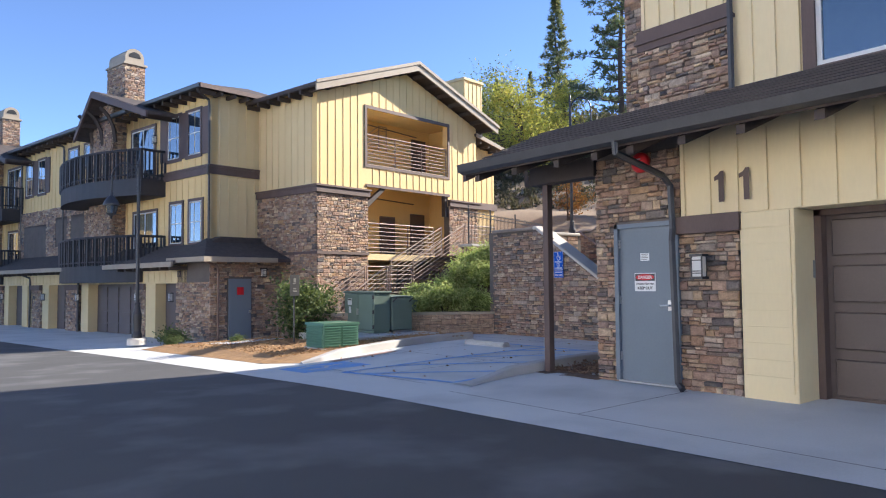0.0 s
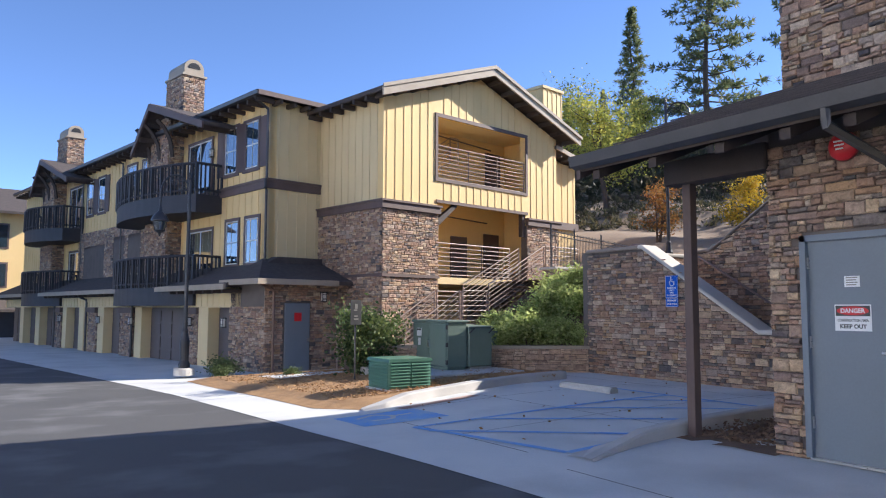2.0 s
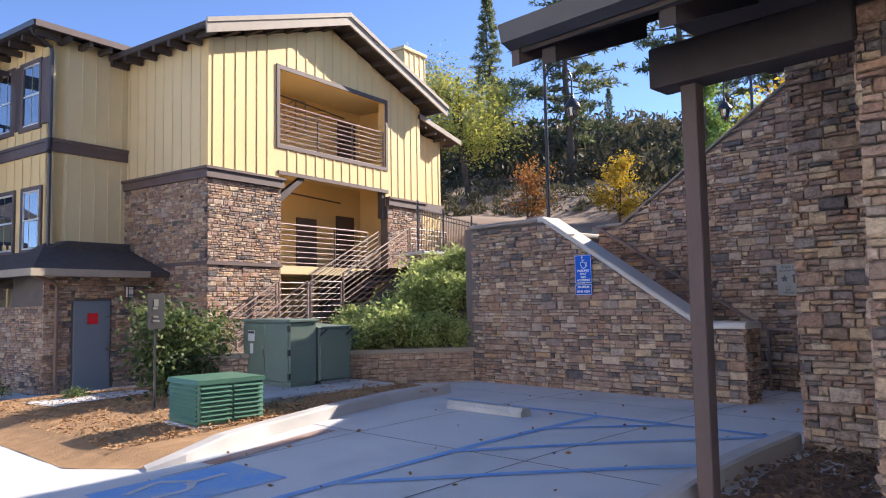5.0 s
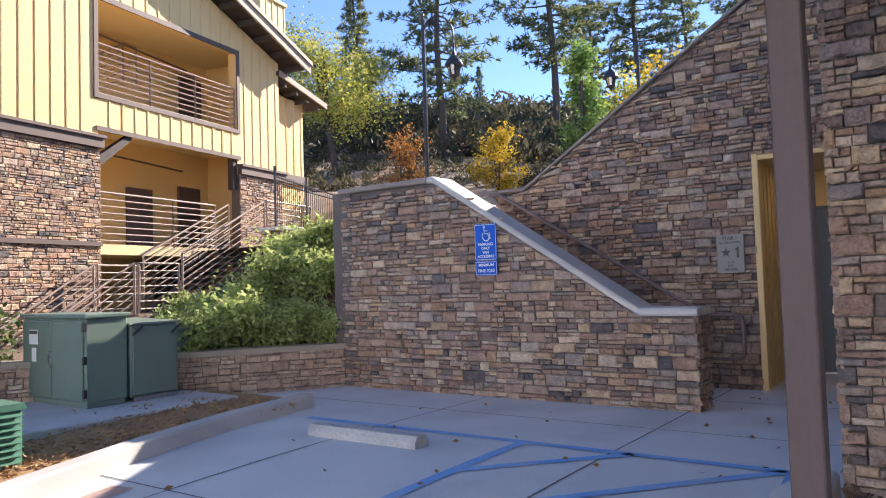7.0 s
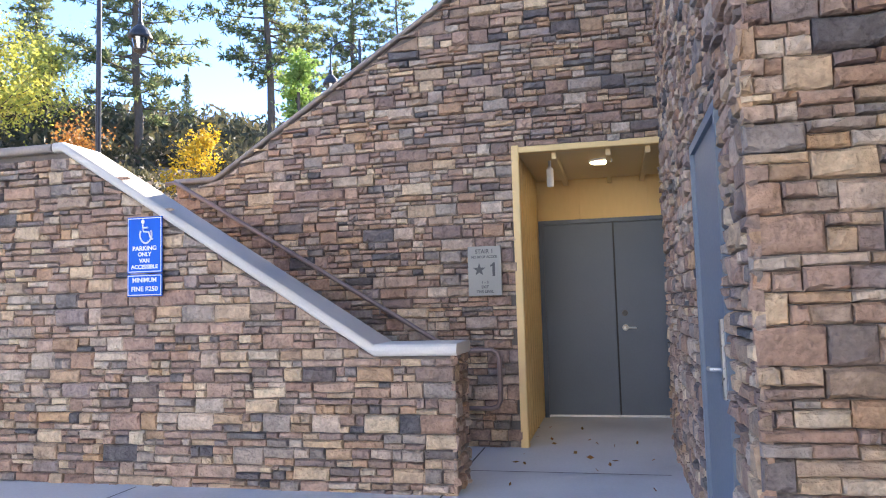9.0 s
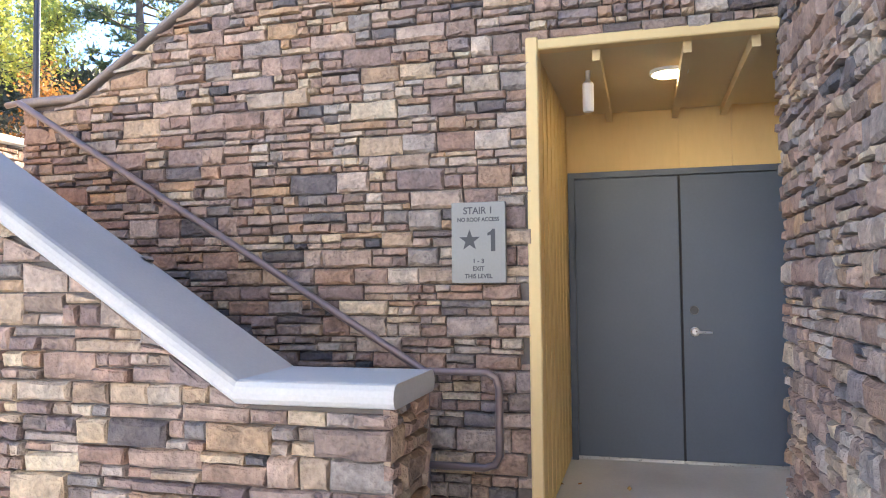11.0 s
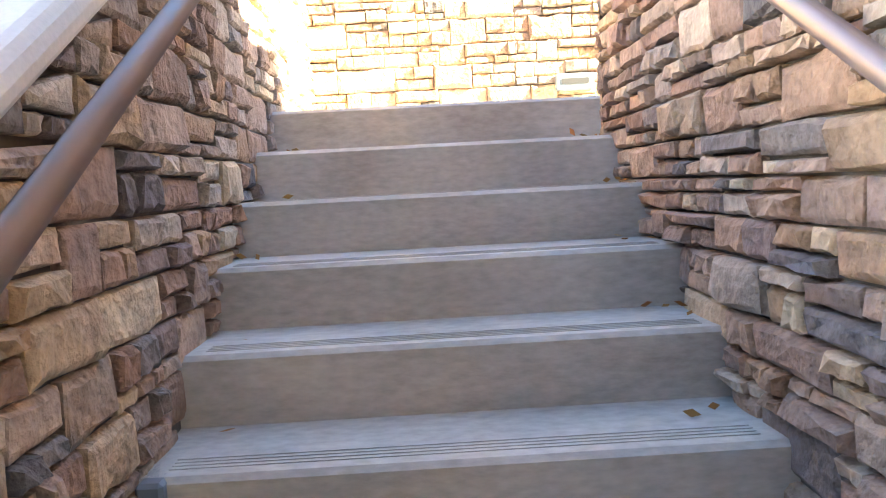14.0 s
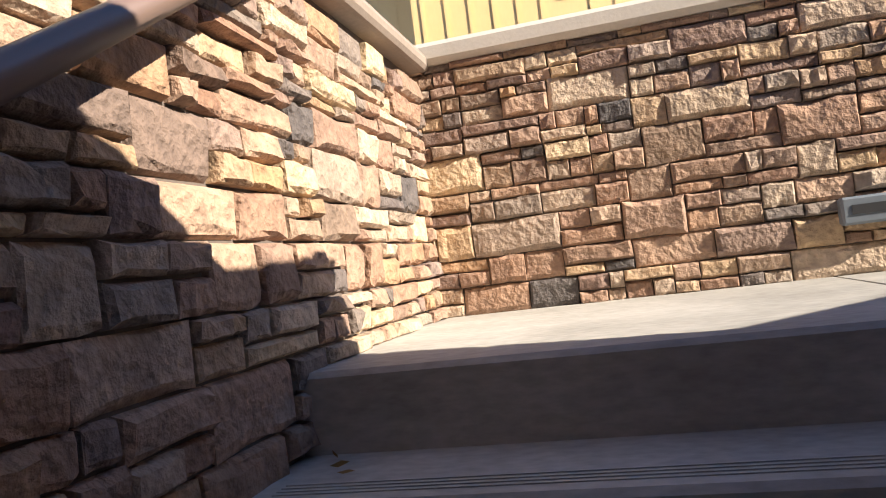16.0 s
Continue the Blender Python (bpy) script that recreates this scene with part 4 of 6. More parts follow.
for o in (0.0, 11.0):
    if o:
        window(4.1 + o + 2.6, 4.95 + o + 2.6, 5.85, 7.45, shutters=True)
        window(5.15 + o + 2.6 + 0.5, 6.0 + o + 2.6 + 0.5, 5.85, 7.45)
    else:
        window(3.85, 4.75, 5.95, 7.5, shutters=True)
        window(5.2, 6.1, 5.95, 7.5, shutters=True)
        window(3.72, 4.55, 2.85, 4.3)
        window(5.05, 5.88, 2.85, 4.3)
    window(7.1 + o * 1.25, 8.9 + o * 1.25, 5.45, 7.4, sash=False)
    window(6.9 + o * 1.25, 8.7 + o * 1.25, 2.75, 4.15, sash=False)
    balcony(6.3 + o * 1.3, 13.4 + o * 1.15, 5.25, True)
    balcony(6.3 + o * 1.3, 13.4 + o * 1.15, 2.1, True)
window(13.2, 14.6, 3.3, 4.4)
window(15.0, 16.3, 3.3, 4.4)
window(17.4, 18.5, 2.5, 4.2)
window(19.0, 20.2, 2.5, 4.2)
window(12.4, 13.3, 6.6, 7.5)
window(14.0, 15.0, 6.6, 7.5)

PIERS = []
for o in (0.0, 14.0):
    pier = part("wall", boxes((UW - 0.55, 9.5 + o, 2.0, UW + 0.4, 11.5 + o, 8.5)), "mortar", b12)
    PIERS.append((pier, o))
    u0, u1 = UW - 1.15, UW + 4
    peak, left, right = (9.9 + o, 9.05), (11.5 + o, 7.45), (5.4 + o, 7.55)
    for end in (left, right):
        part("dormer_roof", prism([peak, end, (end[0], end[1] - 0.14), (peak[0], peak[1] - 0.14)], "x", u0, u1), "roof", b12)
        part("bargeboard", prism([(peak[0], peak[1] - 0.02), (end[0], end[1] - 0.02), (end[0], end[1] - 0.26), (peak[0], peak[1] - 0.28)], "x", u0 - 0.07, u0), "trim", b12)
        for f in (0.3, 0.6, 0.9):
            w, z = peak[0] + (end[0] - peak[0]) * f, peak[1] + (end[1] - peak[1]) * f
            part("outrigger", boxes((u0, w - 0.06, z - 0.34, UW, w + 0.06, z - 0.16)), "wood", b12)
    part("wall", prism([(9.9 + o, 8.85), (11.4 + o, 7.4), (6.2 + o, 7.4)], "x", UW, UW + 0.3), "siding", b12)
    for w in (9.2 + o, 10.3 + o, 11.2 + o):
        pts = [(UW - 0.55, w, 7.0), (UW - 0.65, w, 7.6), (UW - 0.85, w, 8.0), (UW - 1.15, w, 8.3)]
        part("bracket", bars(pts, r=0.08, n=4), "wood", b12)
    c0, c1 = UW - 0.05, UW + 0.78
    chim = part("chimney", boxes((c0, 9.6 + o, 8.0, c1, 11.1 + o, 10.35)), "mortar", b12)
    PIERS.append((chim, o))
    part("chimney_top", boxes((c0 - 0.07, 9.52 + o, 10.35, c1 + 0.07, 11.18 + o, 10.43)), "fascia", chim)
    arch = [(c0 + 0.03, 10.43), (c1 - 0.03, 10.43)] + [((c0 + c1) / 2 + 0.385 * math.cos(a * math.pi / 10), 10.68 + 0.36 * math.sin(a * math.pi / 10)) for a in range(11)]
    part("chimney_cap", prism(arch, "y", 9.62 + o, 11.08 + o), "fascia", chim)
    part("chimney_vent", prism([((c0 + c1) / 2 + 0.24 * math.cos(a * math.pi / 8), 10.68 + 0.22 * math.sin(a * math.pi / 8)) for a in range(9)], "y", 9.60 + o, 9.64 + o), "dim", chim)

# downspouts of the wing and the service room
part("downspout", bars([(UW - 0.66, 3.0, 8.0), (UW - 0.60, 3.05, 7.88), (UW - 0.10, 3.2, 7.7), (UW - 0.07, 3.22, 7.5), (UW - 0.07, 3.22, 5.5), (UW - 0.16, 3.14, 5.42), (UW - 0.16, 3.14, 5.2), (UW - 0.07, 3.22, 5.1), (UW - 0.07, 3.22, 2.75)], r=0.045, n=6), "gutter", b12)
part("downspout", bars([(-3.2, 1.4, 2.1), (-2.6, 1.75, 1.95), (-2.52, 1.78, 1.85), (-2.52, 1.78, -0.6)], r=0.045, n=6), "stringer", b12)
for w in (12.0, 15.4, 20.6, 26.2):
    part("downspout", bars([(UW - 0.66, w, 7.98), (UW - 0.10, w, 7.7), (UW - 0.08, w, 7.5), (UW - 0.08, w, 2.7)], r=0.045, n=6), "gutter", b12)
for w in (11.75, 16.98, 21.55):
    part("downspout", bars([(-3.36, w, 1.98), (-2.82, w, 1.75), (-2.80, w, 1.6), (-2.80, w, -0.8)], r=0.045, n=6), "gutter", b12)

# garages under the wing
GU = -2.75
part("wall", boxes((GU + 0.5, 2.2, Z0, 0.0, END, 2.2)), "mortar", b12)
head = part("wall", boxes((GU, 3.3, 1.42, GU + 0.5, END, 2.05)), "tan", b12)
siding(3.5, END - 0.2, GU, 1.45, lambda w: 2.0, face="side", parent=b12, step=0.4, material="tan")
for w0, w1 in ((3.75, 5.4), (7.0, 10.9), (13.15, 14.95), (18.2, 19.9), (21.6, 24.2), (25.4, 27.2), (28.0, 30.6)):
    g = part("garage_door", boxes((GU + 0.38, w0, Z0, GU + 0.45, w1, 1.45)), "garage", b12)
    n = max(round((w1 - w0) / 0.95), 2)
    for i in range(4):
        for j in range(n):
            d = (w1 - w0) / n
            part("panel", boxes((GU + 0.35, w0 + d * j + 0.06, Z0 + 0.36 + i * 0.48, GU + 0.38, w0 + d * (j + 1) - 0.06, Z0 + 0.76 + i * 0.48)), "garage", g)
for w0, w1 in ((5.45, 6.15), (10.95, 11.6), (15.0, 15.7), (17.5, 18.15), (19.95, 20.5), (24.25, 25.0), (27.25, 27.9)):
    part("column", boxes((GU + 0.02, w0, Z0, GU + 0.5, w1, 1.42), bevel=0.01), "tan", b12)
GARAGE_PIERS = []
for w0, w1 in ((6.2, 6.95), (11.9, 13.1), (15.9, 16.9), (20.7, 21.5)):
    GARAGE_PIERS.append((part("stone_pier", boxes((GU + 0.03, w0, Z0, GU + 0.45, w1, 1.2)), "mortar", b12), w0, w1))
    part("pier_cap", boxes((GU - 0.06, w0 - 0.03, 1.2, GU + 0.45, w1 + 0.03, 1.42)), "trim", b12)
part("roof", prism([(GU - 0.65, 2.12), (UW + 0.1, 2.85), (UW + 0.1, 2.7), (GU - 0.65, 2.0)], "y", 3.0, END), "roof", b12)
part("fascia", boxes((GU - 0.72, 3.0, 1.95, GU - 0.65, END, 2.12)), "fascia", b12)
w = 3.3
while w < END:
    part("rafter", boxes((GU - 0.62, w - 0.05, 1.86, GU, w + 0.05, 1.98)), "wood", b12)
    w += 0.62
# projecting service room with red notice on its door
room = part("wall", boxes((GU, 1.86, Z0, 0.05, 2.2, 2.2), (GU, 2.2, Z0, GU + 0.5, 3.95, 2.2)), "mortar", b12)
part("roof", prism([(GU - 0.45, 2.18), (-0.15, 2.18), (-0.15, 3.0), (UW + 0.2, 3.0)], "y", 2.9, 3.3), "roof", b12)
bm = bmesh.new()
q = [bm.verts.new(p) for p in ((GU - 0.5, 1.35, 2.22), (0.0, 1.35, 2.22), (0.0, 3.3, 2.95), (UW - 0.1, 3.3, 2.95), (GU - 0.5, 3.6, 2.22), (GU - 0.5, 1.35, 2.10), (0.0, 1.35, 2.10), (0.0, 3.3, 2.7), (UW, 3.3, 2.7), (GU - 0.5, 3.6, 2.10))]
for f in ((0, 1, 2, 3), (0, 3, 4), (5, 9, 8), (5, 8, 7, 6), (0, 5, 6, 1), (0, 4, 9, 5)):
    bm.faces.new([q[i] for i in f])
bmesh.ops.recalc_face_normals(bm, faces=bm.faces[:])
part("roof", bm, "roof", b12, "dark shingle hip roof")
part("fascia", boxes((GU - 0.56, 1.29, 2.08, -0.6, 1.35, 2.24), (GU - 0.56, 1.35, 2.08, GU - 0.5, 3.6, 2.24)), "fascia", b12)
rdoor = part("door", boxes((-2.12, 1.80, -0.48, -1.28, 1.86, 1.55), bevel=0.01), "door", b12, "grey service door")
part("notice", boxes((-1.82, 1.785, 1.02, -1.58, 1.80, 1.27)), "red", rdoor)
part("knob", boxes((-1.38, 1.74, 0.42, -1.32, 1.80, 0.5)), "steel", rdoor)

# ---- neighbouring building at the end of the drive ----
b13 = thing("apartment_building", "distant yellow apartment building with a brown roof and dark garages", "building", pose(5.7, 58.5, -2.4, 0, 0, 8) @ Matrix.Diagonal((1.1, 1.1, 1.1, 1)))
part("wall", boxes((-16, 0, 3.5, 0, 9, 9.0)), "siding", b13)
part("wall", boxes((-16.4, -0.8, 0, 0.3, 9, 3.3)), "dark", b13)
part("roof", prism([(-0.9, 8.9), (4.5, 10.9), (9.9, 8.9), (9.9, 9.05), (4.5, 11.1), (-0.9, 9.05)], "x", -17, 0.8), "roof", b13)
part("roof", prism([(-1.6, 3.2), (0.0, 3.9), (0.0, 4.0), (-1.6, 3.35)], "x", -16.5, 0.6), "roof", b13)
for x in (-1.6, -5.0, -8.4, -11.8):
    for z in (4.6, 6.9):
        w13 = part("window", boxes((x - 1.1, -0.05, z, x, 0.0, z + 1.5)), "trim", b13)
        part("pane", boxes((x - 1.0, -0.07, z + 0.1, x - 0.1, -0.05, z + 1.4)), "glass", w13)


# ---- things round the parking bay ----
def utility_box():
    b = thing("utility_box", "low green metal utility box with louvred sides on the mulch", "utility box", pose(8.92, 14.85, 0) @ Matrix.Diagonal((0.84, 1, 1.05, 1)))
    part("plinth", boxes((-0.55, -0.44, -0.12, 0.55, 0.44, -0.03), bevel=0.01), "kerb", b)
    part("body", boxes((-0.5, -0.39, -0.04, 0.5, 0.39, 0.44), bevel=0.02), "greenl", b)
    part("lid", prism([(-0.53, 0.42), (-0.5, 0.47), (0.5, 0.47), (0.53, 0.42)], "y", -0.42, 0.42), "greenl", b)
    for i in range(8):
        z = 0.02 + i * 0.05
        for x0, x1 in ((-0.47, -0.02), (0.02, 0.47)):
            part("louvre", prism([(-0.39, z), (-0.43, z + 0.005), (-0.39, z + 0.038)], "x", x0, x1), "greenl", b)
        part("louvre", prism([(-0.5, z), (-0.535, z + 0.005), (-0.5, z + 0.038)], "y", -0.36, 0.36), "greenl", b)
        part("louvre", prism([(0.5, z), (0.535, z + 0.005), (0.5, z + 0.038)], "y", -0.36, 0.36), "greenl", b)
    return b


utility_box()
tagged(part("transformer_pad", boxes((9.62, 15.30, -0.3, 12.15, 17.9, 0.10), bevel=0.015), "kerb"), "raised concrete pad under the transformers", kind="structure")


def transformer():
    b = thing("transformer", "dark green double-door transformer cabinet on a concrete pad", "transformer", pose(10.72, 16.05, 0.10))
    part("body", boxes((0, 0, 0.06, 0.48, 1.42, 0.98), bevel=0.012), "green", b)
    part("plinth", boxes((0.02, 0.02, 0, 0.46, 1.40, 0.06)), "green", b)
    part("lid", boxes((-0.03, -0.03, 0.98, 0.51, 1.45, 1.03), bevel=0.012), "green", b)
    for y0, y1 in ((0.04, 0.70), (0.72, 1.38)):
        part("door", boxes((-0.022, y0, 0.08, 0.0, y1, 0.95), bevel=0.006), "green", b)
    for z in (0.12, 0.48, 0.84):
        part("hinge", boxes((-0.035, -0.012, z, 0.0, 0.03, z + 0.09)), "black", b)
    part("handle", boxes((-0.05, 0.70, 0.46, -0.02, 0.74, 0.60), (-0.06, 0.66, 0.44, -0.045, 0.72, 0.47)), "steel", b)
    part("warning_label", boxes((-0.026, 1.02, 0.68, -0.022, 1.22, 0.85)), "white", b)
    part("warning_band", boxes((-0.029, 1.03, 0.80, -0.026, 1.21, 0.84)), "ink", b)
    part("warning_label", boxes((-0.026, 1.06, 0.48, -0.022, 1.16, 0.64)), "white", b)
    return b


def junction_cabinet():
    b = thing("junction_cabinet", "green steel junction cabinet with a sloped hinged lid on the pad", "utility box", pose(11.24, 16.06, 0.10))
    part("body", boxes((0, 0, 0.05, 0.62, 0.9, 0.88), bevel=0.015), "green", b)
    part("door", boxes((0.02, -0.025, 0.07, 0.60, 0.0, 0.85), bevel=0.01), "green", b)
    part("lid", prism([(-0.03, 0.88), (0.93, 0.88), (0.93, 0.93), (-0.02, 0.90)], "x", -0.02, 0.64), "green", b)
    part("base_rail", boxes((0.03, -0.02, 0.0, 0.59, 0.05, 0.05)), "steel", b)
    for x in (0.0, 0.5):
        part("latch", bars([(x, -0.05, 0.76), (x + 0.12, -0.06, 0.86)], r=0.015, n=6), "black", b)
    return b


transformer()
junction_cabinet()
c3 = thing("pedestal_box", "small green riveted pedestal box behind the junction cabinet", "utility box", pose(11.98, 16.5, 0.10))
part("body", boxes((0, 0, 0, 0.34, 0.6, 0.74), bevel=0.012), "green", c3)
part("lid", boxes((-0.02, -0.02, 0.74, 0.36, 0.62, 0.78), bevel=0.01), "green", c3)
for i in range(5):
    for x in (0.08, 0.26):
        part("rivet", lathe([(0.014, 0), (0.01, 0.012)], 8, (0, 0, 0)), "black", c3).matrix_local = pose(x, 0.0, 0.12 + i * 0.13, 90, 0, 0)

stop = thing("wheel_stop", "chipped pale concrete wheel stop on the parking bay", "wheel stop", pose(11.35, 12.6, ground_z(11.35, 12.6)))
bm = prism([(-0.09, 0.0), (0.09, 0.0), (0.09, 0.06), (0.055, 0.105), (-0.055, 0.105), (-0.09, 0.06)], "y", -0.62, 0.62)
part("block", bm, "step", stop)
for y in (-0.4, 0.4):
    part("pin", lathe([(0.014, 0.09), (0.012, 0.112)], 8), "steel", stop).matrix_local = pose(0, y, 0)


def street_lamp(m, height, label, arm=0.74):
    """A black post with scrolled arm and bell lantern hung towards local -x."""
    b = thing("street_lamp", label, "street lamp", m, group="street lamps")
    part("footing", lathe([(0.28, 0.0), (0.28, 0.16), (0.25, 0.20)], 20), "cap", b)
    part("base", lathe([(0.15, 0.2), (0.15, 0.3), (0.11, 0.4), (0.13, 0.9), (0.10, 1.0), (0.075, 1.15), (0.085, 1.2), (0.06, 1.25)], 14), "black", b)
    part("pole", lathe([(0.055, 1.25), (0.045, height)], 12), "black", b)
    part("finial", lathe([(0.05, height), (0.06, height + 0.04), (0.035, height + 0.1), (0.045, height + 0.16), (0.008, height + 0.3)], 10), "black", b)
    pts = [(0, 0, height - 0.55)] + [(-arm / 2 + arm / 2 * math.cos(a), 0, height - 0.35 + 0.5 * math.sin(a)) for a in [math.pi * k / 12 for k in range(13)]] + [(-arm, 0, height - 0.75)]
    part("arm", bars(pts, r=0.026), "black", b)
    for cx, cz, r in ((-0.16, -0.22, 0.14), (-0.38, -0.05, 0.11), (-0.2, 0.02, 0.08)):
        spiral = [(cx + r * (1 - k / 22) * math.cos(k * 0.55), 0, height + cz + r * (1 - k / 22) * math.sin(k * 0.55)) for k in range(20)]
        part("scroll", bars(spiral, r=0.012, n=5), "black", b)
    z = height - 0.75
    lan = part("lantern", lathe([(0.03, z + 0.04), (0.05, z - 0.06), (0.06, z - 0.1), (0.12, z - 0.16), (0.19, z - 0.25), (0.235, z - 0.34), (0.235, z - 0.38), (0.2, z - 0.38)], 18, (-arm, 0, 0)), "black", b)
    part("glass", lathe([(0.17, z - 0.39), (0.12, z - 0.62), (0.09, z - 0.66)], 12, (-arm, 0, 0)), "glass", lan)
    for k in range(4):
        c, s = math.cos(k * math.pi / 2 + 0.4), math.sin(k * math.pi / 2 + 0.4)
        part("cage_bar", bars([(-arm + 0.185 * c, 0.185 * s, z - 0.38), (-arm + 0.13 * c, 0.13 * s, z - 0.62)], r=0.01, n=5), "black", lan)
    part("lantern_foot", lathe([(0.14, z - 0.62), (0.13, z - 0.65), (0.04, z - 0.7), (0.02, z - 0.78)], 12, (-arm, 0, 0)), "black", lan)
    return b


PLAZA = 2.3
street_lamp(pose(7.2, 23.6, -0.42, 0, 0, -20), 5.25, "black lamp post with scrolled arm on a concrete footing")
street_lamp(pose(21.0, 19.0, PLAZA, 0, 0, 125), 5.6, "tall black lamp post with hanging lantern behind the stair wall", arm=0.75)
street_lamp(pose(28.1, 16.1, 3.1, 0, 0, -55), 5.5, "black lamp post with bell lantern beside the hillside path", arm=0.85)

# ---- signs and fittings ----
def numeral_one(h, x, y):
    return prism([(x + a * h, y + b * h) for a, b in ((-0.02, -0.5), (0.17, -0.5), (0.17, 0.5), (0.05, 0.5), (-0.02, 0.4), (-0.17, 0.33), (-0.17, 0.2), (-0.02, 0.24))], "z", 0.0, 0.004)


blue = thing("parking_sign", "blue accessible parking sign on the stone wall", "sign", facing(WX0 - 0.07, 12.845, 1.605, 180) @ Matrix.Diagonal((0.69, 0.85, 1, 1)))
part("plate", boxes((-0.22, -0.01, -0.012, 0.22, 0.50, 0.0), bevel=0.004), "signblue", blue)
part("plate", boxes((-0.22, -0.22, -0.012, 0.22, -0.02, 0.0), bevel=0.004), "signblue", blue)
part("border", boxes(*[d for y0, y1 in ((0.0, 0.49), (-0.21, -0.03)) for d in ((-0.21, y0, 0, -0.203, y1, 0.002), (0.203, y0, 0, 0.21, y1, 0.002), (-0.203, y0, 0, 0.203, y0 + 0.007, 0.002), (-0.203, y1 - 0.007, 0, 0.203, y1, 0.002))]), "white", blue)
wheel = [(0.02 + 0.075 * math.cos(a), 0.335 + 0.075 * math.sin(a), 0.003) for a in [math.radians(150 + k * 20) for k in range(13)]]
part("symbol", bars(wheel, [(-0.02, 0.43, 0.003), (-0.01, 0.365, 0.003), (0.055, 0.36, 0.003), (0.085, 0.29, 0.003), (0.11, 0.295, 0.003)], [(-0.015, 0.40, 0.003), (0.045, 0.40, 0.003)], r=0.009, n=5), "white", blue)
part("symbol_head", lathe([(0.022, 0.0), (0.02, 0.004)], 12, (-0.02, 0.455, 0.001)), "white", blue)
for s, y, h, w in (("PARKING", 0.212, 0.055, 0.30), ("ONLY", 0.158, 0.05, 0.17), ("VAN", 0.10, 0.05, 0.13), ("ACCESSIBLE", 0.045, 0.05, 0.34), ("MINIMUM", -0.075, 0.055, 0.30), ("FINE $250", -0.155, 0.06, 0.33)):
    text("lettering", s, h, pose(0, y, 0.001), "white", blue, bold=0.0015, depth=0.001, width=w)

plate = thing("stair_sign", "grey metal stair identification sign on the stone wall", "sign", facing(SX1 - 0.08, 10.50, 1.588, 180))
part("plate", boxes((-0.155, -0.228, -0.03, 0.155, 0.228, 0.0), bevel=0.003), "brass", plate)
for s, y, h, w in (("STAIR 1", 0.178, 0.055, 0.16), ("NO ROOF ACCESS", 0.128, 0.032, 0.24), ("1 - 3", -0.105, 0.032, 0.06), ("EXIT", -0.148, 0.036, 0.065), ("THIS LEVEL", -0.19, 0.034, 0.16)):
    text("lettering", s, h, pose(0, y, 0.001), "ink", plate, bold=0.001, depth=0.0008, width=w)
part("numeral", numeral_one(0.125, 0.075, 0.012), "ink", plate)
star = [((0.062 if k % 2 == 0 else 0.025) * math.sin(k * math.pi / 5) - 0.05, (0.062 if k % 2 == 0 else 0.025) * math.cos(k * math.pi / 5) + 0.012) for k in range(10)]
part("star", prism(star, "z", 0.0, 0.002), "ink", plate)

danger = thing("warning_sign", "white danger sign with a red band on the grey door", "sign", facing(9.185, 6.875, 1.29, 180))
part("plate", boxes((-0.165, -0.12, -0.003, 0.165, 0.12, 0.0)), "white", danger)
part("band", boxes((-0.155, 0.015, 0.0, 0.155, 0.11, 0.0015)), "ink", danger)
part("oval", lathe([(1, 0), (1, 0.0015)], 24), "red", danger).matrix_local = pose(0, 0.063, 0.0015) @ Matrix.Diagonal((0.145, 0.04, 1, 1))
text("lettering", "DANGER", 0.055, pose(0, 0.062, 0.0035), "white", danger, bold=0.0015, depth=0.0005, width=0.22)
text("lettering", "CONSTRUCTION AREA", 0.035, pose(0, -0.025, 0.001), "ink", danger, bold=0.0008, depth=0.0005, width=0.28)
text("lettering", "KEEP OUT", 0.05, pose(0, -0.08, 0.001), "ink", danger, bold=0.002, depth=0.0005, width=0.24)
note = thing("door_notice", "small white notice with grey lines on the door", "notice", facing(9.185, 6.87, 1.62, 180))
part("plate", boxes((-0.07, -0.05, -0.002, 0.07, 0.05, 0.0)), "white", note)
part("text_line", boxes(*[(-0.055, 0.03 - k * 0.022, 0, 0.05 - 0.01 * (k % 2), 0.04 - k * 0.022, 0.001) for k in range(4)]), "brass", note)

for i, y in enumerate((5.74, 5.42)):
    n11 = thing("house_number", "dark brown house numeral on the cream siding", "house number", facing(9.14, y, 2.42, 180), group="house numbers")
    part("numeral", numeral_one(0.37, 0, 0), "trim", n11)
n12 = thing("house_number", "small dark number twelve on the yellow siding", "house number", B12 @ facing(GU - 0.045, 3.72, 1.72, 180), group="house numbers")
text("numeral", "12", 0.30, pose(0, 0, 0), "trim", n12, bold=0.008, depth=0.005)

horn = thing("fire_bell", "round red fire alarm bell on the stone wall", "alarm", facing(9.13, 6.86, 2.86, 180))
part("dome", lathe([(0.135, -0.02), (0.135, 0.02), (0.12, 0.05), (0.07, 0.075), (0.03, 0.08)], 24), "red", horn, smooth=True)
part("mark", boxes(*[(-0.055 + 0.01 * k, 0.03 - 0.035 * k, 0.075, 0.055 - 0.01 * k, 0.045 - 0.035 * k, 0.083) for k in range(3)]), "white", horn)


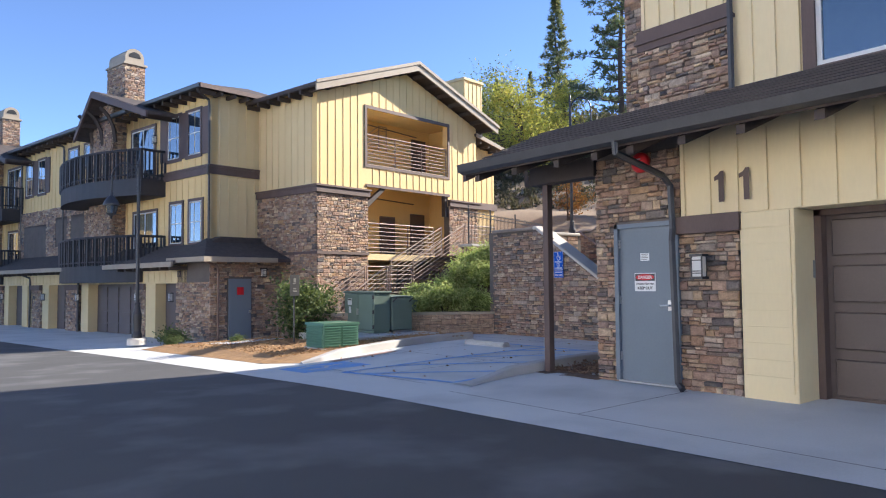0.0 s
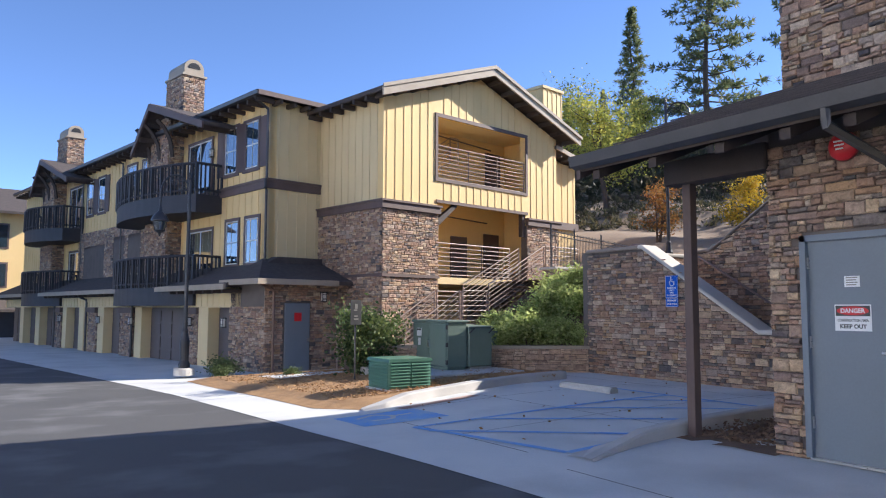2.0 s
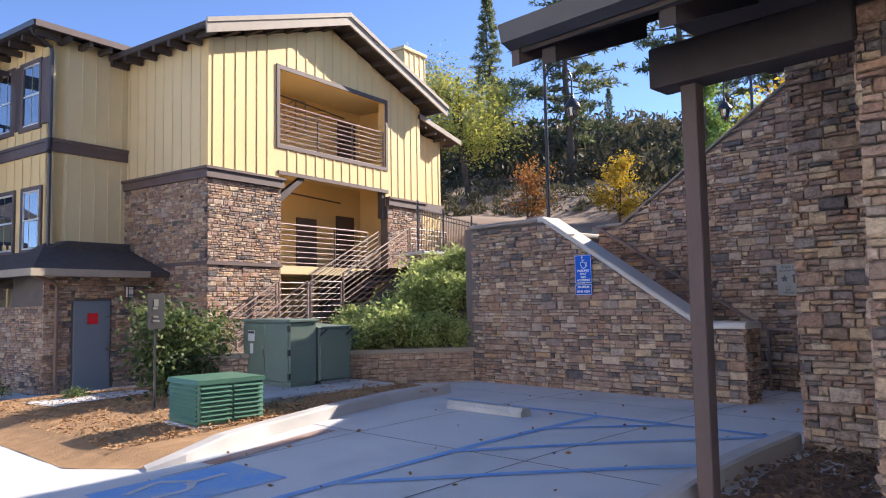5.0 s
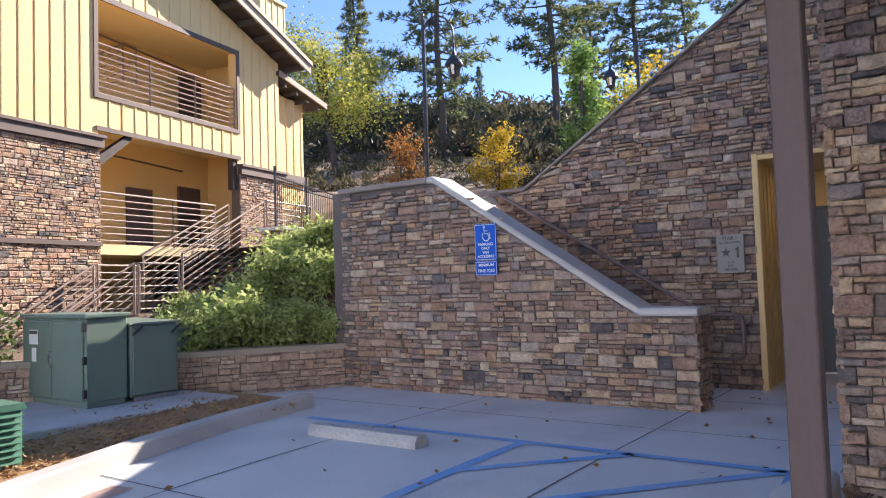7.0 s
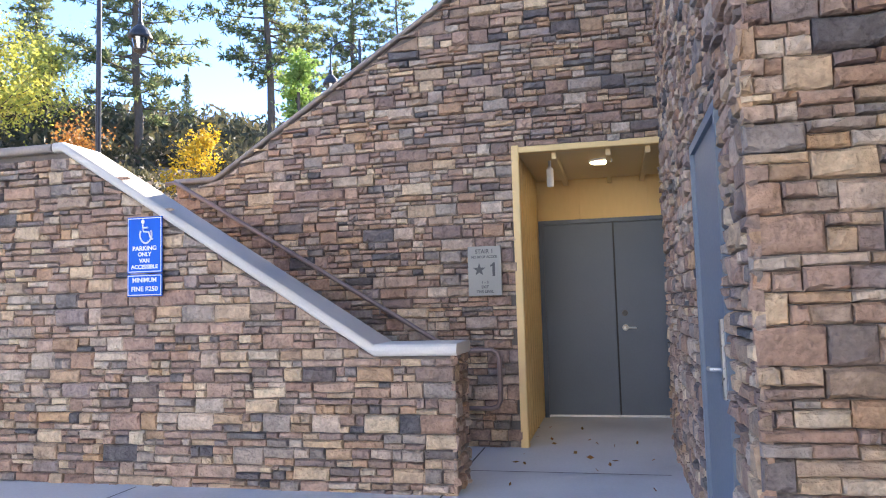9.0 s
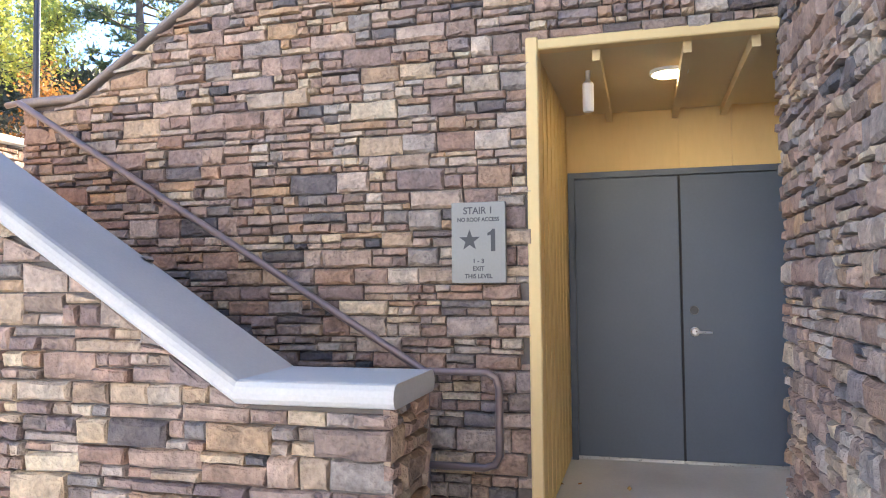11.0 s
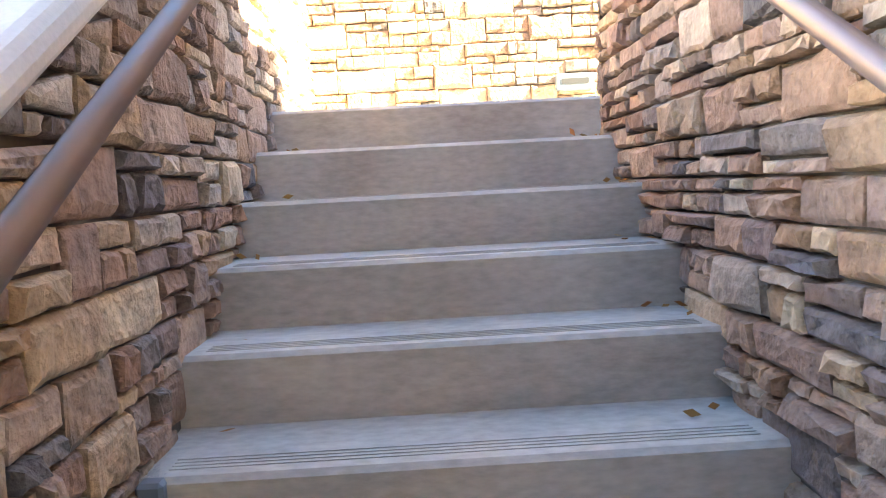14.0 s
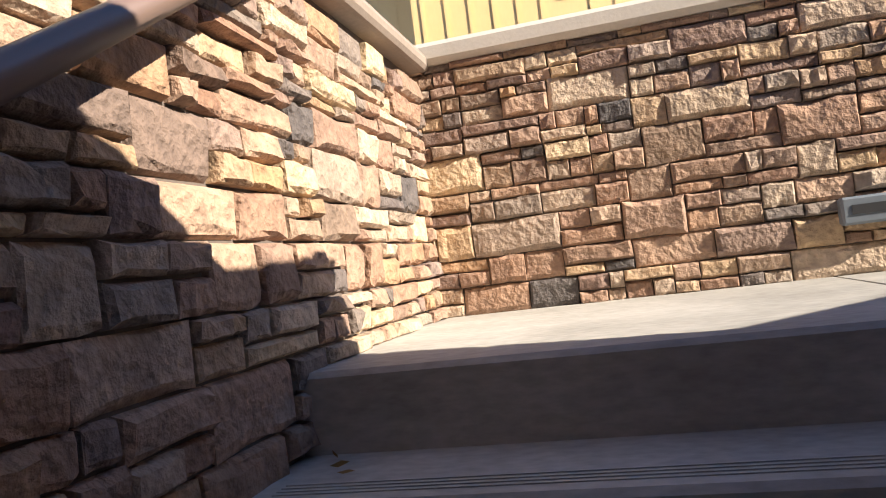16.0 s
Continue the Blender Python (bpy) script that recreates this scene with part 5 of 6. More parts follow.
def wall_lantern(m, group="wall lanterns"):
    b = thing("wall_lantern", "black framed wall lantern with pale glass", "wall lamp", m, group=group)
    part("backplate", boxes((-0.06, -0.15, 0, 0.06, 0.15, 0.02)), "black", b)
    part("shade", boxes((-0.07, -0.12, 0.03, 0.07, 0.12, 0.12), bevel=0.005), "vinyl", b)
    part("frame", boxes((-0.085, 0.12, 0.0, 0.085, 0.15, 0.14), (-0.085, -0.15, 0.0, 0.085, -0.12, 0.14), *[(x - 0.008, -0.12, 0.118, x + 0.008, 0.12, 0.128) for x in (-0.07, 0.07)], *[(-0.075, y, 0.118, 0.075, y + 0.012, 0.128) for y in (-0.085, -0.06, 0.07)]), "black", b)
    return b


lan = wall_lantern(facing(9.09, 5.96, 1.47, 180))
for w, z in ((4.08, 0.95), (6.5, 0.95), (11.6, 0.9), (15.2, 0.9), (20.4, 0.9)):
    copy_thing(lan, B12 @ facing(GU - 0.08, w, z, 180))
copy_thing(lan, B12 @ facing(UW - 0.05, 6.95, 6.85, 180))
copy_thing(lan, B12 @ facing(-0.85, 1.80, 1.75, -90))
tele = thing("key_box", "small pale intercom on the garage jamb", "intercom", facing(9.60, 4.855, 1.42, 90) @ pose(0, 0, 0))
part("case", boxes((-0.05, -0.10, 0, 0.05, 0.10, 0.03), bevel=0.005), "brass", tele)

post_sign = thing("van_sign", "small dark blue sign on a brown steel post in the mulch", "sign", pose(8.92, 16.7, ground_z(8.9, 16.7) + 0.08))
part("post", boxes((-0.014, -0.012, 0, 0.014, 0.012, 1.62)), "gutter", post_sign)
part("plate", boxes((-0.12, -0.035, 1.12, 0.12, -0.02, 1.62), bevel=0.004), "ink", post_sign)
part("symbol", boxes((-0.03, -0.04, 1.44, 0.03, -0.035, 1.54), (-0.05, -0.04, 1.40, 0.02, -0.035, 1.43), (-0.05, -0.04, 1.22, 0.05, -0.035, 1.25), (-0.04, -0.04, 1.28, 0.03, -0.035, 1.31)), "brass", post_sign)

# handrails
rail_r = thing("handrail", "brown steel handrail on the tall stone wall", "handrail", pose(0, 0, 0))
part("bar", bars([(SX1 - 0.10, 13.78, 2.60), (SX1 - 0.12, 13.66, 2.605), (SX1 - 0.12, 10.81, 0.87), (SX1 - 0.12, 10.45, 0.87), (SX1 - 0.12, 10.40, 0.84), (SX1 - 0.12, 10.385, 0.78), (SX1 - 0.12, 10.385, 0.42), (SX1 - 0.12, 10.41, 0.37), (SX1 - 0.12, 10.47, 0.35), (SX1 - 0.12, 10.78, 0.35)], r=0.022, n=10), "hand", rail_r, smooth=True)
part("post", bars([(SX1 - 0.12, 10.8, -0.02), (SX1 - 0.12, 10.8, 0.87)], r=0.022, n=10), "hand", rail_r, smooth=True)
for y in (11.5, 12.6, 13.5):
    z = 0.87 + (y - 10.81) * 0.6075
    part("bracket", bars([(SX1 - 0.12, y, z - 0.02), (SX1 - 0.12, y, z - 0.07), (SX1 - 0.02, y, z - 0.08)], r=0.009, n=6), "hand", rail_r)
rail_l = thing("handrail", "brown steel handrail on the low stone wall", "handrail", pose(0, 0, 0))
part("bar", bars([(WX1 + 0.14, 10.9, 0.85), (WX1 + 0.14, 14.05, 2.755), (WX1 + 0.14, 14.3, 2.76), (WX1 + 0.05, 14.32, 2.74)], r=0.024, n=10), "hand", rail_l, smooth=True)
for y in (11.3, 13.9):
    z = 0.85 + (y - 10.9) * 0.605
    part("bracket", bars([(WX1 + 0.14, y, z - 0.02), (WX1 + 0.14, y, z - 0.09), (WX1 + 0.02, y, z - 0.12)], r=0.009, n=6), "hand", rail_l)


def step_light(m):
    b = thing("step_light", "small grey recessed step light in the stone wall", "step light", m, group="step lights")
    part("frame", boxes((-0.105, -0.045, -0.05, 0.105, 0.045, 0.005), bevel=0.008), "door", b)
    part("slot", boxes((-0.075, -0.012, 0.005, 0.075, 0.018, 0.008)), "dim", b)
    return b


sl = step_light(facing(15.73, 14.965, 1.89, -90))
copy_thing(sl, facing(WX1 + 0.065, 12.36, 0.78, 0))

# double door
dd = thing("door_double", "slate grey steel double door at the back of the recess", "door", pose(0, 0, 0), kind="structure")
for y0, y1 in ((9.345, 10.12), (8.55, 9.335)):
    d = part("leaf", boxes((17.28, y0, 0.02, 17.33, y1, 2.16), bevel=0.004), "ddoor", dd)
    part("sweep", boxes((17.27, y0, 0.0, 17.28, y1, 0.022)), "steel", d)
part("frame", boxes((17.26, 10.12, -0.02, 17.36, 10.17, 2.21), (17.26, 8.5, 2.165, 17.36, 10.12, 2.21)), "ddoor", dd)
# dark strip paints the shade in the gap between the leaves
part("astragal", boxes((17.272, 9.33, 0.02, 17.28, 9.347, 2.16)), "dim", dd)
knob = part("lever_handle", lathe([(0.035, 0), (0.035, 0.012), (0.018, 0.02), (0.018, 0.05)], 14), "steel", dd)
knob.matrix_local = facing(17.28, 9.25, 0.98, 180)
part("lever", bars([(17.235, 9.25, 0.98), (17.235, 9.13, 0.975)], r=0.01), "steel", dd)
lockc = part("deadbolt", lathe([(0.034, 0), (0.03, 0.02)], 14), "black", dd)
lockc.matrix_local = facing(17.28, 9.25, 1.14, 180)
clight = thing("ceiling_light", "round lit ceiling light in the door recess", "ceiling light", pose(16.25, 9.43, 2.66) @ Matrix.Diagonal((0.78, 0.78, 0.4, 1)))
part("rim", lathe([(0.15, 0.08), (0.15, 0.0), (0.13, -0.01)], 24), "white", clight)
part("lens", lathe([(0.13, -0.012), (0.12, -0.02), (0.02, -0.03)], 24), "glow", clight)
sens = thing("sensor", "white cylindrical sensor hanging from the recess ceiling", "sensor", pose(16.1, 9.92, 2.42) @ Matrix.Diagonal((1, 1, 0.8, 1)))
part("body", lathe([(0.03, 0.0), (0.035, 0.02), (0.035, 0.22), (0.015, 0.25), (0.015, 0.34)], 14), "white", sens)

# side door in the tower wall
td = thing("door_side", "grey steel side door in the stone wall", "door", pose(0, 0, 0), kind="structure")
part("leaf", boxes((12.17, 8.85, 0.0, 13.1, 8.885, 2.08), bevel=0.004), "door", td)
part("frame", boxes((12.12, 8.85, -0.02, 12.17, 8.905, 2.13), (13.1, 8.85, -0.02, 13.15, 8.905, 2.13), (12.17, 8.85, 2.08, 13.1, 8.905, 2.13)), "door", td)
part("guard_plate", boxes((12.19, 8.885, 0.86, 12.24, 8.915, 1.2)), "steel", td)
part("lever", bars([(12.27, 8.88, 0.98), (12.27, 8.95, 0.98), (12.39, 8.95, 0.975)], r=0.011), "steel", td)

# plaza furniture behind the wall
grill = thing("barbecue_grill", "pale steel barbecue grill with a closed rounded hood on the plaza", "grill", pose(21.8, 17.8, PLAZA - 0.02, 0, 0, 35))
part("cart", boxes((-0.55, -0.25, 0.0, 0.55, 0.25, 0.75), bevel=0.02), "gutter", grill)
part("hood", prism([(-0.28, 0.75), (0.28, 0.75), (0.26, 0.95), (0.12, 1.1), (-0.12, 1.1), (-0.26, 0.95)], "x", -0.42, 0.42), "brass", grill)
part("handle", bars([(-0.3, -0.33, 0.85), (0.3, -0.33, 0.85)], r=0.015), "steel", grill)
part("side_shelf", boxes((-0.85, -0.22, 0.72, -0.55, 0.22, 0.75), (0.55, -0.22, 0.72, 0.85, 0.22, 0.75)), "brass", grill)


# ---- railings of building 12 ----
def panel(parent, a, b, z_low, z_high, n=8, r=0.014, posts=True):
    """Horizontal or raked bars between two uprights, local coordinates of the parent."""
    a, b = Vector(a), Vector(b)
    for k in range(n):
        h = z_low + (z_high - z_low) * k / (n - 1)
        part("bar", bars([a + Vector((0, 0, h)), b + Vector((0, 0, h))], r=r if k < n - 1 else r * 1.6, n=6), "rail", parent)
    if posts:
        for p in (a, b):
            part("post", bars([p, p + Vector((0, 0, z_high))], r=0.024, n=6), "rail", parent)


up = thing("balcony_railing", "tan metal railing with horizontal bars in the upper opening", "railing", B12)
for i in range(3):
    panel(up, (2.25 + i * 1.41, 0.06, 5.58), (2.25 + (i + 1) * 1.41, 0.06, 5.58), 0.05, 1.12, 9)
inner = thing("stair_railing", "tan metal stair railing inside the open bay", "railing", B12)
panel(inner, (2.7, 1.6, 5.5), (4.3, 1.6, 6.6), 0.1, 0.95, 6)
panel(inner, (4.3, 1.6, 6.6), (4.7, 1.6, 6.6), 0.1, 0.95, 6)
low = thing("balcony_railing", "tan metal railing across the lower opening", "railing", B12)
panel(low, (2.25, 0.06, 2.42), (4.3, 0.06, 2.42), 0.08, 1.1, 8)
panel(low, (4.3, 0.06, 2.42), (5.7, 0.06, 2.42), 0.08, 1.1, 8)

flight = thing("outdoor_stairs", "brown steel outdoor stair with tan horizontal-bar railings", "stairs", B12)
F0, F1, FZ0, FZ1 = 3.0, 5.75, 0.95, 2.42
for w in (-1.45, -0.3):
    part("stringer", prism([(F0 - 0.2, FZ0 - 0.25), (F0 + 0.05, FZ0 + 0.05), (F1, FZ1), (F1 + 1.0, FZ1), (F1 + 1.0, FZ1 - 0.3), (F1 + 0.2, FZ1 - 0.3)], "y", w - 0.04, w + 0.04), "stringer", flight)
for i in range(9):
    u, z = F0 + 0.1 + (F1 - F0) * i / 9, FZ0 + (FZ1 - FZ0) * (i + 0.6) / 9
    part("tread", boxes((u, -1.42, z - 0.05, u + 0.30, -0.33, z)), "trim", flight)
part("landing", boxes((F1, -1.42, FZ1 - 0.1, F1 + 1.2, 0.0, FZ1)), "stringer", flight)
part("mid_landing", boxes((1.85, -1.42, 0.80, F0 + 0.15, -0.1, 0.95)), "stringer", flight)
for i in range(7):
    u, z = 1.75 - 0.3 * i, 0.95 - 0.18 * (i + 1)
    part("tread", boxes((u - 0.3, -1.42, z - 0.05, u + 0.02, -0.33, z)), "trim", flight)
for w in (-1.42, -0.32):
    panel(flight, (F0 + 0.05, w, FZ0 + 0.12), (F1, w, FZ1), 0.1, 1.1, 8)
    panel(flight, (1.9, w, 0.95), (F0 - 0.05, w, 0.95), 0.1, 1.0, 7)
    panel(flight, (-0.3, w, -0.3), (1.8, w, 0.95), 0.1, 1.0, 7)
panel(flight, (F1 + 0.1, -1.42, FZ1), (F1 + 1.9, -1.42, FZ1), 0.08, 1.12, 8)
part("support_post", boxes((F1 + 0.85, -1.42, -0.2, F1 + 0.97, -1.3, FZ1 - 0.1)), "tan", flight)
for k in range(9):
    part("slat", boxes((F1 + 0.98 + k * 0.11, -1.35, -0.2, F1 + 1.06 + k * 0.11, -1.31, FZ1 - 0.05)), "fascia", flight)

gpost = tagged(part("wall_gate_pier", boxes((16.95, 19.8, 0.2, 17.5, 20.35, 2.56)), "mortar"), "square stone gate pier with a coping", kind="structure")
part("coping", boxes((16.85, 19.7, 2.56, 17.6, 20.45, 2.64), bevel=0.015), "cap", gpost)
pw = tagged(part("wall_garden", boxes((17.5, 20.0, 0.4, 18.6, 20.3, 2.3)), "mortar"), "low stone garden wall by the fence", kind="structure")
part("coping", boxes((17.5, 19.93, 2.3, 18.6, 20.37, 2.38), bevel=0.01), "cap", pw)

fence = thing("metal_fence", "black steel picket fence along the plaza", "fence", pose(0, 0, 0))
RUN = [(17.3, 20.4), (19.0, 21.2), (21.0, 22.0), (24.5, 23.5)]
for (xa, ya), (xb, yb) in zip(RUN, RUN[1:]):
    part("rail", bars([(xa, ya, PLAZA + 0.2), (xb, yb, PLAZA + 0.2)], [(xa, ya, PLAZA + 1.38), (xb, yb, PLAZA + 1.38)], [(xa, ya, PLAZA + 1.5), (xb, yb, PLAZA + 1.5)], r=0.018, n=4), "black", fence)
    part("post", bars([(xa, ya, PLAZA - 0.3), (xa, ya, PLAZA + 1.72)], r=0.035, n=4), "black", fence)
    k = int(math.hypot(xb - xa, yb - ya) / 0.115)
    for i in range(1, k):
        x, y = xa + (xb - xa) * i / k, ya + (yb - ya) * i / k
        part("picket", bars([(x, y, PLAZA + 0.12), (x, y, PLAZA + 1.55)], r=0.010, n=4), "black", fence)
ramp_rail = thing("path_railing", "tan tubular railing beside the service path", "railing", pose(10.75, 21.4, -0.35, 0, 0, 11))
part("bar", bars([(-0.1, 0, 0), (-0.12, 0, 0.85), (0.0, 0, 0.9), (0.45, 0, 0.9), (1.3, 0, 1.6)], [(-0.1, 0, 0.5), (0.45, 0, 0.5), (1.3, 0, 1.2)], r=0.022), "rail", ramp_rail)


# ---- hillside ----
B12_INV = B12.inverted()


def hill_z(x, y):
    s = (x - 14) * 0.72 + (y - 15) * 0.69
    h = PLAZA + 0.29 * max(s - 9, 0) - 0.0007 * max(s - 40, 0) ** 2 * (s < 160)
    h = min(h, 30)
    return h + (0.35 * noise.noise(Vector((x * 0.25, y * 0.25, 3))) + 0.9 * noise.noise(Vector((x * 0.06, y * 0.06, 9)))) * smooth(9, 16, s)


bm = bmesh.new()
xs, ys = spans((17.3, 60, 60), (60, 180, 30)), spans((-40, 15, 20), (15, 60, 60), (60, 180, 30))
grid = []
for y in ys:
    row = []
    for x in xs:
        p = B12_INV @ Vector((x, y, 0))
        under = (p.x < 9.8 and p.y > 1.7) or (y < 15.3 and x < 40)
        row.append(bm.verts.new((x, y, -1.5 if under else hill_z(x, y))))
    grid.append(row)
for a, b in zip(grid, grid[1:]):
    for i in range(len(xs) - 1):
        bm.faces.new((a[i], a[i + 1], b[i + 1], b[i]))
tagged(part("hillside", bm, "soil", smooth=True), "dry brown hillside rising behind the buildings", kind="structure")
tagged(part("plaza", prism([(15.9, 15.36), (18.6, 15.36), (18.6, 20.6), (17.4, 20.6), (16.0, 16.0)], "z", 2.15, PLAZA), "concrete"), "concrete plaza level behind the stair wall", kind="structure")
# planted bank between planter wall and plaza
def bank_height(s, t):
    return 0.44 + 1.84 * (1 - 0.8 * s) * smooth(0.0, 0.8, t)


def bank_z(x, y):
    """Height of the bank at the nearest of a grid of its points."""
    best = None
    for i in range(41):
        f, k = Vector((13.86, 15.38)).lerp(Vector((9.9, 18.1)), i / 40), Vector((16.1, 15.38)).lerp(Vector((17.5, 20.9)), i / 40)
        for j in range(41):
            d = (f.lerp(k, j / 40) - Vector((x, y))).length
            if best is None or d < best[0]:
                best = (d, bank_height(i / 40, j / 40))
    return best[1]


bm = bmesh.new()
rows = []
for i in range(25):
    s = i / 24
    row = []
    for j in range(17):
        t = j / 16
        f, k = Vector((13.86, 15.38)).lerp(Vector((9.9, 18.1)), s), Vector((16.1, 15.38)).lerp(Vector((17.5, 20.9)), s)
        p = f.lerp(k, t)
        z = bank_height(s, t) + 0.05 * noise.noise(Vector((p.x * 2, p.y * 2, 0)))
        row.append(bm.verts.new((p.x, p.y, z)))
    rows.append(row)
for a, b in zip(rows, rows[1:]):
    for j in range(16):
        bm.faces.new((a[j], a[j + 1], b[j + 1], b[j]))
bmesh.ops.recalc_face_normals(bm, faces=bm.faces[:])
tagged(part("planted_bank", bm, "chip", smooth=True), "steep planted bank of dark bark mulch", kind="structure")
tagged(part("bank_fill", prism([(9.95, 18.2), (16.9, 20.9), (16.5, 22.5), (10.9, 21.5)], "z", -0.3, 0.44), "chip"), "bark mulch level before the stone building", kind="structure")


# ---- plants ----
def soup(name, quads, material, parent, kind=""):
    me = bpy.data.meshes.new(name)
    verts = [v for q in quads for v in q]
    me.from_pydata(verts, [], [tuple(range(i, i + 4)) for i in range(0, len(verts), 4)])
    me.materials.append(M[material])
    ob = new(name, me)
    ob.parent = parent
    if kind:
        tagged(ob, kind=kind)
    return ob


def blade(p, d, length, width, rnd):
    d = d.normalized()
    s = d.cross(Vector((rnd.uniform(-1, 1), rnd.uniform(-1, 1), rnd.uniform(-1, 1)))).normalized() * width / 2
    q = p + d * length * 0.5
    return [tuple(p), tuple(q + s), tuple(p + d * length), tuple(q - s)]


def pine(name, label, height, spread, seed, start=0.22, density=1.0, material="pine", tuft=0.46):
    rnd = random.Random(seed)
    b = thing(name, label, "tree", pose(0, 0, 0), group="pines")
    pts = [(0.15 * math.sin(k * 0.7 + seed), 0.15 * math.cos(k * 0.9 + seed), height * k / 9) for k in range(10)]
    pts[0] = (0, 0, -0.6)
    part("trunk", tube(bmesh.new(), pts, height * 0.013, 8, 0.03), "bark", b)
    limbs, quads = bmesh.new(), []
    n = int(height * 6.0 * density)
    for i in range(n):
        f = start + (1 - start) * (i + rnd.random()) / n
        z = height * f
        L = spread * ((1 - f) ** 0.75 * 0.95 + 0.06) * rnd.uniform(0.5, 1.15) * (0.55 if f < start + 0.12 else 1)
        a = i * 2.4 + rnd.uniform(-0.6, 0.6)
        d = Vector((math.cos(a), math.sin(a), 0))
        run = [Vector((0, 0, z)) + d * L * k / 4 + Vector((0, 0, L * (-0.10 * k / 4 + 0.18 * (k / 4) ** 2))) for k in range(5)]
        tube(limbs, run, 0.02 + L * 0.012, 4, 0.01)
        m = max(int(L * 4.6), 4)
        for k in range(m):
            t = 0.25 + 0.78 * (k + rnd.random()) / m
            p = run[0].lerp(run[-1], min(t, 1.02)) + Vector((rnd.gauss(0, 0.16 * L * 0.5), rnd.gauss(0, 0.16 * L * 0.5), rnd.gauss(0, 0.10)))
            for _ in range(13):
                v = Vector((rnd.gauss(0, 1), rnd.gauss(0, 1), rnd.gauss(0.25, 0.8))) + d * 0.7
                quads.append(blade(p, v, tuft * rnd.uniform(0.6, 1.2), tuft * 0.2, rnd))
    tagged(part("limb_work", limbs, "bark", b), kind="stuff")
    soup("needles", quads, material, b, "stuff")
    return b


def broadleaf(name, label, height, radius, seed, material, leaves=4200, size=0.16, stems=1, start=0.3, shape=1.0, category="tree", trunk=0.02):
    rnd = random.Random(seed)
    b = thing(name, label, category, pose(0, 0, 0))
    wood = bmesh.new()
    tips = []
    for s in range(stems):
        lean = Vector((rnd.uniform(-0.25, 0.25), rnd.uniform(-0.25, 0.25), 1)) if stems > 1 else Vector((0.03, 0.02, 1))
        o = Vector((rnd.uniform(-0.12, 0.12), rnd.uniform(-0.12, 0.12), -0.15)) * (stems > 1)
        o.z = -0.15
        top = o + lean * height * 0.78
        run = [o.lerp(top, k / 5) + Vector((rnd.gauss(0, 0.03), rnd.gauss(0, 0.03), 0)) * height * 0.12 for k in range(6)]
        tube(wood, run, height * trunk, 6, height * 0.004)
        for i in range(int(16 / stems) + 5):
            f = start + (0.98 - start) * rnd.random()
            p = o.lerp(top, f)
            a = rnd.uniform(0, math.tau)
            reach = radius * rnd.uniform(0.45, 1.0) * (1 - abs(f - 0.45) * 0.9 * shape)
            q = p + Vector((math.cos(a) * reach, math.sin(a) * reach, rnd.uniform(0.1, 0.6) * reach + 0.12 * height * rnd.random()))
            mid = p.lerp(q, 0.5) + Vector((0, 0, -0.05 * reach))
            tube(wood, [p, mid, q], height * 0.006, 4, 0.004)
            tips += [(q, 0.36 * radius), (mid, 0.26 * radius)]
        tips.append((top, 0.3 * radius))
    tagged(part("branch_work", wood, "bark", b), kind="stuff")
    quads = []
    for i in range(leaves):
        c, r = rnd.choice(tips)
        p = c + Vector((rnd.gauss(0, 1), rnd.gauss(0, 1), rnd.gauss(0, 0.8))) * r * 0.6
        if p.z < 0.04:
            p.z = rnd.uniform(0.04, 0.2)
        v = Vector((rnd.gauss(0, 1), rnd.gauss(0, 1), rnd.gauss(-0.2, 0.7)))
        quads.append(blade(p, v, size * rnd.uniform(0.7, 1.3), size * 0.6, rnd))
    soup("leaves", quads, material, b, "stuff")
    return b


def plant(ob, x, y, z, turn=0, size=1.0):
    ob.matrix_basis = Matrix.Translation((x, y, z)) @ Matrix.Rotation(radians(turn), 4, "Z") @ Matrix.Diagonal((size, size, size, 1))
    return ob


def again(ob, x, y, z, turn, size):
    c = copy_thing(ob, Matrix.Translation((x, y, z)) @ Matrix.Rotation(radians(turn), 4, "Z"))
    c.scale = (size, size, size)
    return c


def far(az, dist, x0=6.5, y0=8.3):
    x, y = x0 + dist * math.cos(radians(az)), y0 + dist * math.sin(radians(az))
    return x, y, hill_z(x, y)


pine_a = plant(pine("pine_tree", "tall dark green pine with long drooping limbs on the hillside", 19, 4.6, 3, start=0.12, density=0.8), *far(35.2, 44))
pine_b = plant(pine("pine_tree", "broad grey-green pine with a thick trunk on the hillside", 21, 5.6, 8, start=0.2, density=0.85), *far(26.4, 57), 0, 1.22)
pine_c = plant(pine("pine_tree", "slender pale green pine far up the hillside", 15, 2.6, 12, start=0.18, density=1.2), *far(41.9, 62))
for az, dist, size, turn, src in ((23.5, 74, 1.0, 200, pine_a), (20.0, 76, 1.15, 300, pine_b), (16.5, 80, 1.1, 150, pine_a), (12.0, 70, 1.1, 60, pine_b), (44.5, 74, 0.5, 10, pine_c), (47.5, 78, 0.45, 70, pine_c),
                                  (32.2, 66, 0.4, 260, pine_c)):
    x, y, z = far(az, dist)
    again(src, x, y, z, turn, size)
ash = plant(broadleaf("deciduous_tree", "yellow-green autumn tree with several thin trunks on the bank", 7.2, 3.3, 21, "ygreen", 7000, 0.165, stems=3), *far(43.6, 36))
again(ash, *far(46.5, 44), 90, 1.0)
again(ash, *far(41.5, 48), 200, 0.9)
plant(broadleaf("small_tree", "small bright yellow autumn tree by the plaza", 3.3, 1.0, 31, "yellow", 3000, 0.12, stems=2, start=0.15), *far(30.8, 27.5))
